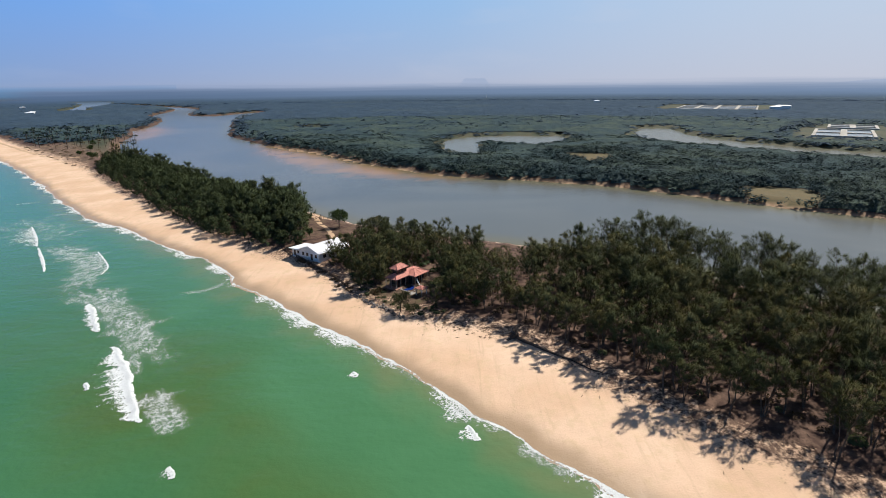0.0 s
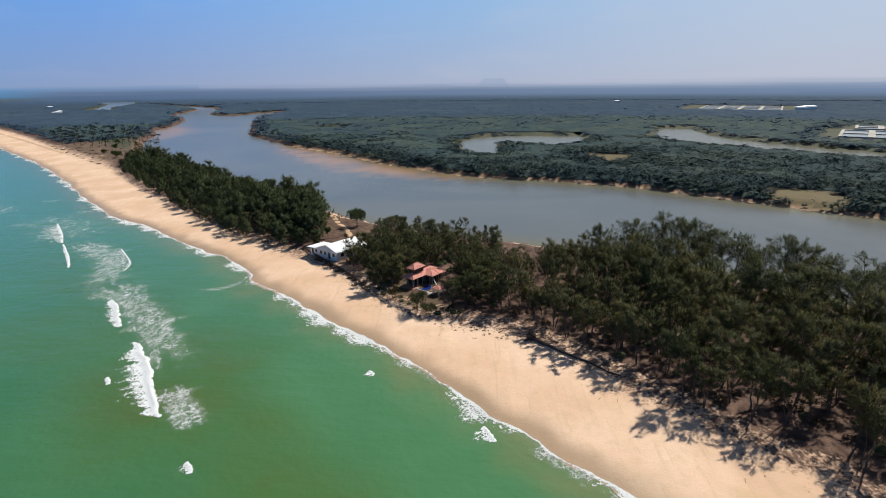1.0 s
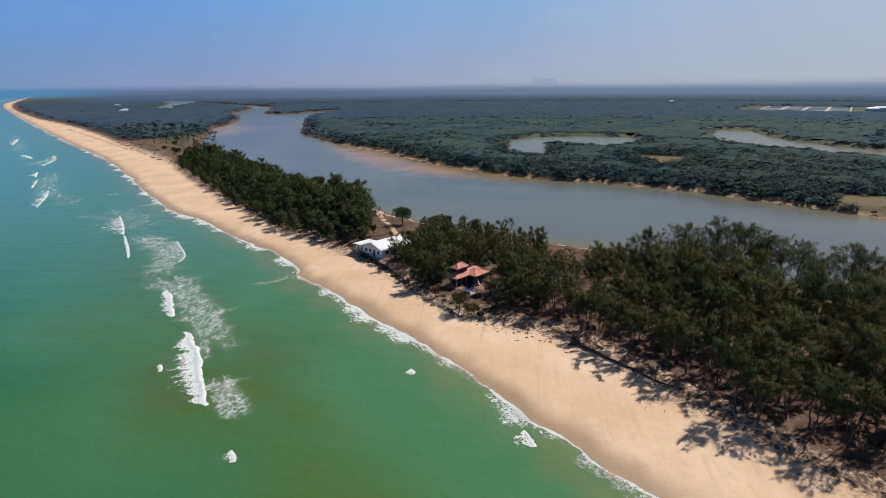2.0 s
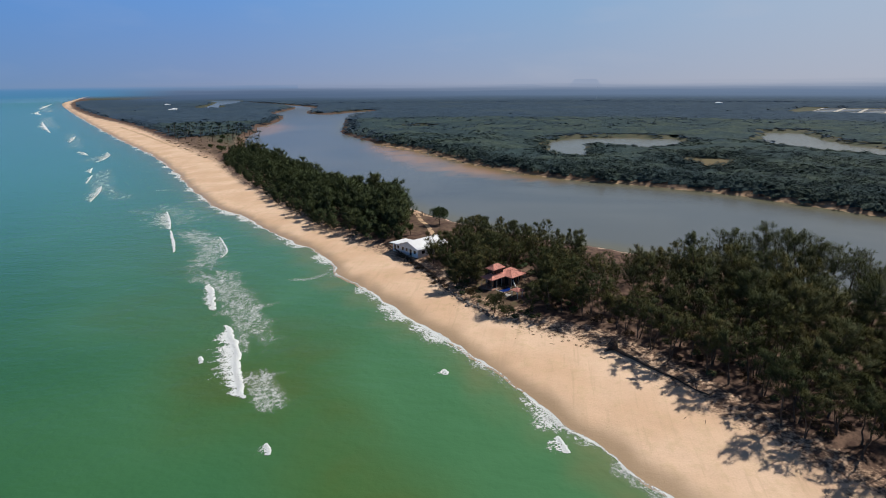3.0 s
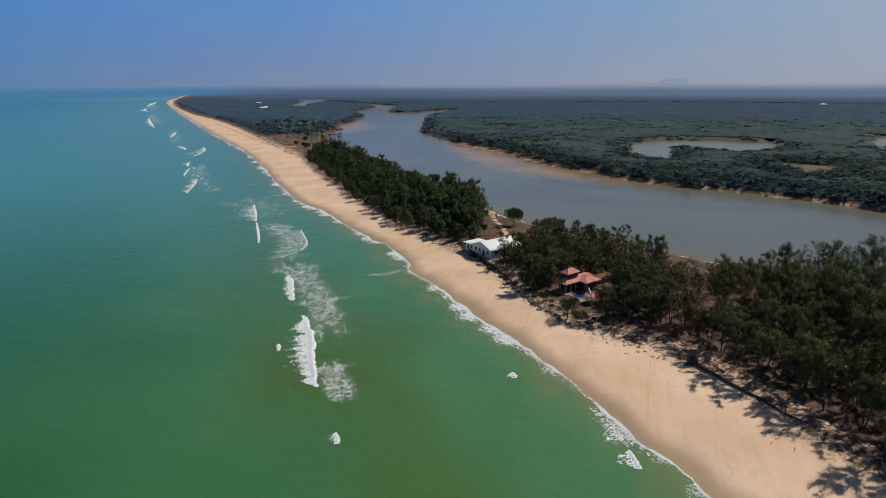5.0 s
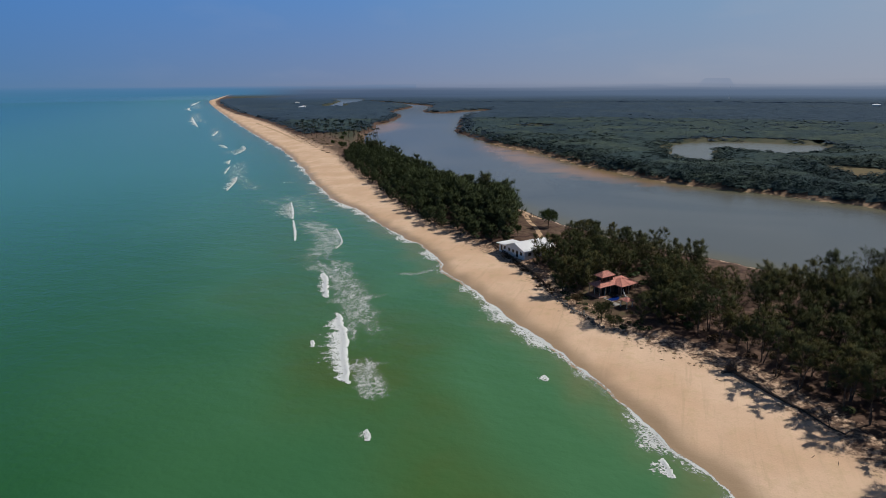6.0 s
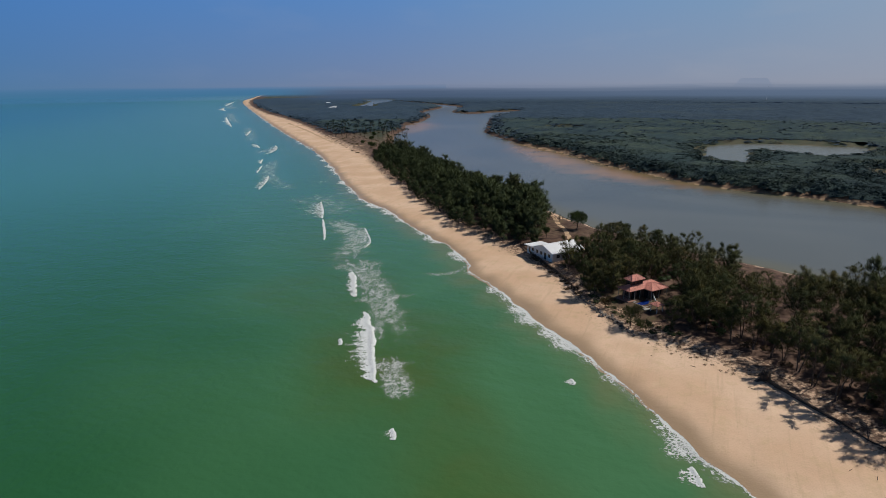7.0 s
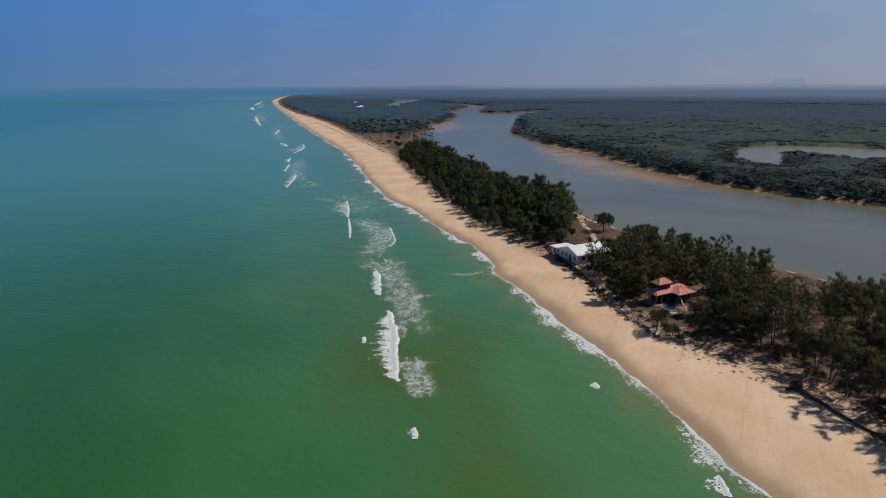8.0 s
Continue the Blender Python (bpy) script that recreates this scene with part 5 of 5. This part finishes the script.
def roof_slope(half, length, eave, ridge, over, sgn):
    """One pitch of ribbed sheet roof."""
    bm = bmesh.new()
    run = half + over
    drop = (ridge - eave) / half * run
    n = int(length / 0.35)
    rows = []
    for i in range(n + 1):
        x = -over + (length + 2 * over) * i / n
        lift = 0.05 if i % 2 else 0.0
        rows.append([bm.verts.new((x, sgn * run * s, ridge + 0.06 - drop * s + lift)) for s in (0, 1)] + [bm.verts.new((x, sgn * run * s, ridge - 0.02 - drop * s)) for s in (1, 0)])
    for a, b in zip(rows[:-1], rows[1:]):
        for i in range(4):
            bm.faces.new((a[i], a[(i + 1) % 4], b[(i + 1) % 4], b[i]))
    bm.faces.new(rows[0])
    bm.faces.new(rows[-1][::-1])
    bmesh.ops.recalc_face_normals(bm, faces=bm.faces[:])
    return bm


for sg in (-1, 1):
    part("roof", roof_slope(HW, HL, HE, HR, 0.6, sg), M_SHEET, house, "white ribbed metal roof sheet")
part("ridge_cap", block(-0.6, HL + 0.6, -0.18, 0.18, HR + 0.05, HR + 0.13, 0.02), M_SHEET, house)
part("step", block(-1.0, 0.0, -1.6, 0.2, -0.6, -0.05, 0.02), M_CONCRETE, house)
annex = tagged(new("annex"), "small white annex with flat white roof beside the house", "outbuilding")
annex.matrix_basis = house.matrix_basis @ pose(0.4, HW + 0.25, 0)
walled(annex, 0, 6.2, 0, 4.4, -0.6, 2.6, {"w": [(0.5, 1.6, 0.9, 2.0, 1), (2.4, 3.4, 0.0, 2.0, 1)], "n": [(1.5, 2.7, 0.9, 2.0, 1)]}, M_WHITE, M_DARKWOOD, M_GLASS)
part("roof", moved(block(-0.9, 6.7, -0.2, 5.2, 2.62, 2.78, 0.03), pose(0, 0, 0.05, -3, 0, 0)), M_SHEET, annex, "white flat roof")


# ---- boundary wall, boulders, path, clutter ----
def along(pts, gap):
    p = np.array(pts, float)
    d = np.r_[0, np.cumsum(np.hypot(*np.diff(p, axis=0).T))]
    s = np.arange(0, d[-1], gap)
    return np.stack([np.interp(s, d, p[:, 0]), np.interp(s, d, p[:, 1])], 1)


fence = tagged(new("boundary_fence"), "low dark weathered timber fence along the beach", "fence")
fp = along([(-59, 194), (-51, 184), (-44, 175.5), (-38, 168.5), (-28.6, 154.5)], 2.4)
fz = survey(fp[:, 0], fp[:, 1])[4]
for (x, y), z in zip(fp, fz):
    o = part("fence_post", block(-0.08, 0.08, -0.08, 0.08, -0.4, 1.15, 0.015), M_DARKWOOD, fence)
    o.matrix_basis = pose(x, y, z, 0, rs.normal(0, 2), 50)
for a, b, za, zb in zip(fp[:-1], fp[1:], fz[:-1], fz[1:]):
    v = b - a
    for h in (0.25, 0.55, 0.85):
        o = part("board", block(0, float(np.hypot(*v)), -0.025, 0.025, h - 0.11, h + 0.11), M_DARKWOOD, fence)
        o.matrix_basis = pose(a[0], a[1], za, 0, -math.degrees(math.atan2(zb - za, float(np.hypot(*v)))), math.degrees(math.atan2(v[1], v[0])))


def stone(rs, r):
    bm = bmesh.new()
    bmesh.ops.create_icosphere(bm, subdivisions=1, radius=r)
    for v in bm.verts:
        v.co *= rs.uniform(0.75, 1.2)
        v.co.z *= 0.7
    return bm


def boulder_row(name, pts, gap, width, r0, r1, seed):
    rr = np.random.RandomState(seed)
    whole = bmesh.new()
    for x, y in along(pts, gap):
        for k in range(3):
            b = stone(rr, rr.uniform(r0, r1))
            px, py = x + rr.normal(0, width * 0.4), y + rr.normal(0, width * 0.4)
            bmesh.ops.transform(b, matrix=pose(px, py, height_at(px, py) + 0.12 + 0.25 * (k == 2), *rr.uniform(0, 40, 3)), verts=b.verts)
            me = bpy.data.meshes.new("tmp")
            b.to_mesh(me)
            b.free()
            whole.from_mesh(me)
            bpy.data.meshes.remove(me)
    me = bpy.data.meshes.new(name)
    whole.to_mesh(me)
    whole.free()
    me.materials.append(M_STONE)
    return new(name, me)


tagged(boulder_row("rock_revetment", [(-28, 152.5), (-20.7, 144), (-13.8, 137), (-11.4, 134.6)], 0.8, 1.3, 0.25, 0.5, 5), "row of grey boulders protecting the garden edge", "rocks", kind="stuff")


def fallen_tree():
    """An uprooted trunk lying along the top of the beach."""
    ob = tagged(new("fallen_tree"), "uprooted dead tree trunk lying along the beach", "fallen tree")
    a, b = np.array((15.6, 121.0)), np.array((31.5, 104.0))
    rr = np.random.RandomState(3)
    pts = []
    for i in range(10):
        q = a + (b - a) * i / 9 + rr.normal(0, 0.12, 2)
        pts.append(np.array((q[0], q[1], height_at(q[0], q[1]) + 0.35 - 0.2 * i / 9)))
    vs, fs = [], []
    tube(vs, fs, pts, [0.42 - 0.034 * i for i in range(10)], 8)
    for i in (4, 6, 7, 8):
        d = rr.normal(size=3) * (1, 1, 0.4)
        d[2] = abs(d[2]) + 0.4
        tube(vs, fs, [pts[i], pts[i] + d * 0.9, pts[i] + d * 1.9], [0.09, 0.06, 0.02], 5)
    o = new("trunk", plain_mesh("trunk", vs, fs, M_DRIFT, True))
    o.parent = ob
    vs, fs = [], []
    c = pts[0]
    for i in range(26):
        w = rr.uniform(0, 6.28)
        side = np.array((math.sin(w) * 0.73, math.sin(w) * 0.68, math.cos(w))) * rr.uniform(1.3, 2.8)
        out = np.array((-0.68, 0.73, 0.0)) * rr.uniform(0.1, 0.9)
        tube(vs, fs, [c, c + side * 0.5 + out * 0.6, c + side + out], [0.34, 0.22, 0.04], 5)
    o = new("root_plate", plain_mesh("root_plate", vs, fs, M_DRIFT, True))
    o.parent = ob
    tagged(o, "tangled dark root plate")
    bm = bmesh.new()
    bmesh.ops.create_icosphere(bm, subdivisions=3, radius=1.0)
    for v in bm.verts:
        w = 1 + 0.22 * math.sin(v.co.x * 5 + 1) * math.sin(v.co.z * 4) + rr.uniform(-0.12, 0.12)
        v.co = Vector(c) + Vector((v.co.x * 1.05, v.co.y * 1.05, v.co.z * 1.25)) * w + Vector((-0.3, 0.3, 0.35))
    part("root_earth", bm, M_DRIFT, ob, "lump of dark earth held in the roots")


fallen_tree()


# ---- garden, path, clearing ----
def broadleaf(name, x, y, h, r, seed, label, material, leaves=2600, size=(0.5, 0.3)):
    """A round-headed tree or bush: short trunk, limbs, crown of small leaf clumps."""
    rr = np.random.RandomState(seed)
    ob = tagged(new(name), label, "tree" if h > 3 else "bush")
    ob.matrix_basis = pose(x, y, height_at(x, y) - 0.05)
    vs, fs, cen, rad = [], [], [], []
    top = np.array((0.0, 0, h * 0.45))
    tube(vs, fs, [np.array((0.0, 0, -0.2)), np.array((0.1, 0.05, h * 0.25)), top], [0.03 * h, 0.024 * h, 0.02 * h], 7)
    for i in range(9):
        w = i * 2.4
        e = top + np.array((math.cos(w) * r * 0.75, math.sin(w) * r * 0.75, h * rr.uniform(0.05, 0.42)))
        tube(vs, fs, [top * 0.85, (top + e) / 2 + (0, 0, 0.15 * h), e], [0.014 * h, 0.01 * h, 0.004 * h], 5)
        cen += [e, (top + e) / 2 + np.array((0, 0, 0.15 * h))]
        rad += [r * rr.uniform(0.28, 0.42), r * 0.4]
    a = new("trunk", plain_mesh("trunk", vs, fs, M_BARK, True))
    vv = sprays(rr, np.array(cen), np.array(rad), leaves, size[0], size[1], 0.1, 0.4)
    b = new("crown", plain_mesh("crown", vv.tolist(), np.arange(len(vv)).reshape(-1, 3).tolist(), material))
    a.parent = b.parent = ob
    return ob


broadleaf("broadleaf_tree", -44.8, 224.0, 7.5, 4.0, 51, "round dark green broadleaf tree beside the sandy path", M_BROAD)
broadleaf("young_tree", -52.8, 206.5, 4.6, 1.2, 52, "slender young tree in the bare yard", M_BROAD, 700)
broadleaf("beach_bush", -12.8, 138.6, 5.4, 2.7, 53, "olive green young casuarina bush above the boulders", M_LEAF, 2600, (0.6, 0.08))
broadleaf("beach_bush", -9.6, 136.4, 2.8, 2.0, 54, "low olive bush above the boulders", M_LEAF, 1200, (0.5, 0.08))
broadleaf("beach_bush", -20.5, 147.5, 2.8, 1.6, 55, "low dry bush by the garden edge", M_LEAF_DRY, 900, (0.5, 0.08))
for i, (x, y, h) in enumerate(((-285, 452, 5.0), (-300, 470, 3.5), (-330, 520, 4.0), (-270, 440, 3.0), (-318, 484, 3.0), (-352, 560, 4.5))):
    broadleaf("scrub_bush", x, y, h, h * 0.6, 70 + i, "dark scrub bush on the open brown flat", M_BROAD, 400, (1.0, 0.5))


def strip(name, pts, width, material, label, lift=0.05):
    """A worn path over the ground."""
    p = smooth(pts, 10)
    t = np.gradient(p, axis=0)
    t /= np.linalg.norm(t, axis=1)[:, None]
    nrm = np.stack([t[:, 1], -t[:, 0]], 1)
    offs = np.linspace(-0.5, 0.5, 5)
    wd = width * (1 + 0.2 * np.sin(np.arange(len(p)) * 0.9))
    x = (p[:, 0][:, None] + nrm[:, 0][:, None] * offs * wd[:, None])
    y = (p[:, 1][:, None] + nrm[:, 1][:, None] * offs * wd[:, None])
    z = survey(x.ravel(), y.ravel())[4] + lift - 0.12 * (np.tile(np.abs(offs), len(p)) > 0.4)
    m = len(offs)
    i, j = np.meshgrid(np.arange(m - 1), np.arange(len(p) - 1))
    q = np.stack([j * m + i, j * m + i + 1, (j + 1) * m + i + 1, (j + 1) * m + i], -1).reshape(-1, 4)[:, ::-1]
    return tagged(sheet(name, x.ravel(), y.ravel(), z, q, material), label, "path", kind="structure")


M_PATH = simple("path_sand", (0.52, 0.36, 0.23), 0.95, 0.1, vary=0.2, scale=0.6, kind="world")
strip("footpath", [(-62, 246), (-58, 240), (-54.5, 231), (-49.5, 222), (-44.5, 210), (-38, 200), (-33, 192)], 2.6, M_PATH, "pale sandy path winding from the river bank")
strip("sand_track", [(-631, 741), (-478, 603), (-377, 509), (-329, 470), (-307, 469)], 5.0, M_PATH, "pale sandy track across the open brown flat")
rail = tagged(new("rail_fence"), "weathered wooden rail fence on the river bank", "fence")
rp = along([(-66, 233), (-61, 239), (-57, 238), (-52, 244)], 2.2)
for x, y in rp:
    part("fence_post", post(0, 0, -0.3, 1.2, 0.09, 6), M_DRIFT, rail).matrix_basis = pose(x, y, height_at(x, y))
for a, b in zip(rp[:-1], rp[1:]):
    for h in (0.55, 1.0):
        part("rail", ridge_cap((a[0], a[1], height_at(*a) + h), (b[0], b[1], height_at(*b) + h), 0.05), M_DRIFT, rail)
mark = tagged(new("mooring_post"), "dark wooden post standing on the river bank", "post")
part("shaft", post(0, 0, -0.4, 2.0, 0.22), M_DRIFT, mark)
part("cap", post(0, 0, 2.0, 2.25, 0.27), M_DRIFT, mark)
mark.matrix_basis = pose(-55.1, 237.2, height_at(-55.1, 237.2))


# ---- dry brush and debris ----
def brush(name, spots, size, tall, count, material, label, seed):
    rr = np.random.RandomState(seed)
    xy = np.array(spots)
    z = survey(xy[:, 0], xy[:, 1])[4]
    ob = wood_stuff(name, rr, xy, z - 0.1, size * rr.uniform(0.5, 1.4, len(xy)), tall * rr.uniform(0.5, 1.3, len(xy)), count, 0.3, material)
    return tagged(ob, label, "brush", kind="stuff")


brush("undergrowth_brush", spread_points(rs, GROVE, 2.6, 3000), 1.1, 1.0, 40, M_LEAF_DRY, "dry brown brush on the forest floor", 81)
brush("saplings", spread_points(rs, GROVE, 5.5, 900), 1.1, 2.2, 90, M_LEAF, "young casuarinas and bushes beneath the grove", 86)
brush("dune_grass", spread_points(rs, np.array([(-9, 130), (4, 124), (14, 119), (15, 123), (6, 130), (-4, 134)], float), 1.0, 160), 0.35, 0.35, 26, M_LEAF_DRY, "dry dune grass at the back of the beach", 88)
brush("grove_skirt", spread_points(rs, FAR_GROVE, 3.4, 2500), 1.7, 3.2, 36, M_LEAF_FAR, "low foliage at the foot of the far grove", 89)
brush("garden_shrubs", spread_points(rs, GARDEN, 2.2, 700), 1.1, 1.5, 90, M_BROAD, "low green shrubs beneath the garden trees", 82)
FRONT_BEDS = np.array([(-27, 153.5), (-21, 156), (-17.5, 150), (-13.5, 141.5), (-8, 141.5), (-4, 141), (1, 135), (-6, 135.5), (-13, 139.5), (-20, 146.5)], float)
brush("front_shrubs", spread_points(rs, FRONT_BEDS, 1.8, 500), 0.9, 0.8, 70, M_LEAF, "low olive shrubs in the front garden", 85)
brush("fence_weeds", [tuple(q + np.random.RandomState(int(k)).normal(0, 0.8, 2)) for k, q in enumerate(along([(-52, 183), (-44, 174.5), (-37, 166.5), (-28, 153)], 0.9))], 0.7, 0.7, 50, M_LEAF_DRY, "dry weeds along the fence", 83)
brush("flat_scrub", spread_points(rs, np.array(POINT, float), 9, 900), 1.6, 1.2, 26, M_LEAF_DRY, "dry scrub over the open flat", 84)


def debris(name, poly, n, seed):
    """Sticks and tide wrack on the sand."""
    rr = np.random.RandomState(seed)
    vs, fs = [], []
    for x, y in spread_points(rr, poly, 1.2, n):
        z = height_at(x, y) + 0.04
        ln, w = rr.uniform(0.3, 1.3), rr.uniform(0, 6.28)
        d = np.array((math.cos(w), math.sin(w), 0.05)) * ln
        c = np.array((x, y, z))
        tube(vs, fs, [c - d / 2, c + d * 0.1 + np.array((0, 0, 0.05)), c + d / 2], [0.035, 0.05, 0.02], 4)
    return tagged(new(name, plain_mesh(name, vs, fs, M_DRIFT)), "scattered sticks and tide wrack on the sand", "debris", kind="stuff")


debris("tide_wrack", np.array([(-50, 178), (-30, 151), (-3, 126), (14, 117), (30, 97), (44, 80), (56, 66), (52, 63), (38, 76), (22, 97), (8, 113), (-12, 128), (-38, 154), (-56, 176)], float), 80, 91)
debris("forest_litter", np.array([(14, 124), (33, 100), (50, 79), (60, 70), (70, 74), (50, 96), (30, 122), (16, 133)], float), 420, 92)


# ---- far ponds and sheds ----


def make_pondwater():
    k = Mat("pond_water", 0.15, 0.5)
    k.set("Base Color", k.mix(k.step(k.noise(k.pos(), 0.02, 3), 0.3, 0.7), (0.16, 0.17, 0.15), (0.24, 0.24, 0.21)))
    return k.m


M_PONDWATER = make_pondwater()
for (cx, cy), w, l, t in PONDS:
    z = height_at(cx, cy)
    cols, rows = (4, 3) if l > 150 else (2, 2)
    pd = tagged(new("fish_pond"), "pale walled fish ponds among the mangroves", "pond")
    pd.matrix_basis = pose(cx, cy, z, 0, 0, math.degrees(t))
    holes = []
    for i in range(cols):
        for j in range(rows):
            x0, x1 = -w / 2 + w * i / cols + 3, -w / 2 + w * (i + 1) / cols - 3
            y0, y1 = -l / 2 + l * j / rows + 3, -l / 2 + l * (j + 1) / rows - 3
            holes.append((x0 + w / 2, x1 + w / 2, y0 + l / 2, y1 + l / 2))
            part("water", block(x0 + 0.02, x1 - 0.02, y0 + 0.02, y1 - 0.02, -0.5, 0.7), M_PONDWATER, pd)
    part("dyke", wall_with_openings(w, 0, l, 2.2, holes), M_DYKE, pd, "pale earth dyke").matrix_basis = pose(-w / 2, l / 2, 1.4, -90, 0, 0) @ Matrix.Scale(-1, 4, (0, 0, 1)) @ pose(0, 0, 0)


def shed(x, y, w, l, h, turn):
    ob = tagged(new("shed"), "small white shed far off among the trees", "shed")
    ob.matrix_basis = pose(x, y, height_at(x, y), 0, 0, turn)
    walled(ob, 0, w, 0, l, -0.5, h, {"s": [(w * 0.3, w * 0.3 + 1.2, 0.0, 2.1, 1)]}, M_WHITE, M_DARKWOOD, M_GLASS)
    part("roof", hip(-0.8, w + 0.8, -0.8, l + 0.8, h, 1.6), M_SHEET, ob, "white metal roof")


for x, y, w, l, h, tn in ((-834, 1128, 16, 9, 7, 30), (-870, 1190, 9, 8, 7, 10), (-1060, 1420, 14, 10, 8, 40), (610, 1085, 18, 10, 7, -20), (640, 1120, 26, 10, 7, -25), (380, 1480, 14, 9, 8, 0)):
    shed(x, y, w, l, h, tn)
mast = tagged(new("radio_mast"), "tall thin white radio mast on the plain", "mast")
mast.matrix_basis = pose(138, 1985, height_at(138, 1985))
for x, y in ((-1.0, -0.6), (1.0, -0.6), (0, 1.1)):
    part("leg", post(x, y, -1, 46, 0.28, 5), M_WHITE, mast)
for h in range(4, 46, 4):
    part("brace", block(-1.2, 1.2, -0.75, -0.45, h, h + 0.35), M_WHITE, mast)


def palm_rows():
    """Slim palms at the edge of the far wood, many as one."""
    rr = np.random.RandomState(95)
    area = np.array([(-300, 545), (-352, 640), (-420, 700), (-470, 720), (-520, 700), (-450, 600), (-380, 528)], float)
    vs, fs, leaf = [], [], []
    pts = spread_points(rr, area, 11, 1200)
    zs = survey(np.array([p[0] for p in pts]), np.array([p[1] for p in pts]))[4]
    for (x, y), z in zip(pts, zs):
        h = rr.uniform(6, 10)
        c = np.array((x, y, z))
        tip = c + np.array((rr.normal(0, 0.6), rr.normal(0, 0.6), h))
        tube(vs, fs, [c - (0, 0, 0.3), (c + tip) / 2, tip], [0.28, 0.2, 0.16], 5)
        for i in range(12):
            w = i * 0.5236 + rr.uniform(-0.2, 0.2)
            d = np.array((math.cos(w), math.sin(w), rr.uniform(-0.4, 0.5)))
            s = np.array((-math.sin(w), math.cos(w), 0)) * 0.45
            e = tip + d * 2.6
            leaf += [tip - s * 0.3, e * 0.5 + tip * 0.5 + s + (0, 0, 0.3), e - (0, 0, 0.7), tip + s * 0.3, e - (0, 0, 0.7), e * 0.5 + tip * 0.5 - s + (0, 0, 0.3)]
    root = tagged(new("palm_plantation"), "slender palms along the edge of the far wood", "palms", kind="stuff")
    a = new("stems", plain_mesh("stems", vs, fs, M_BARK))
    b = new("fronds", plain_mesh("fronds", [tuple(v) for v in leaf], np.arange(len(leaf)).reshape(-1, 3).tolist(), M_MANGROVE))
    a.parent = b.parent = root


palm_rows()
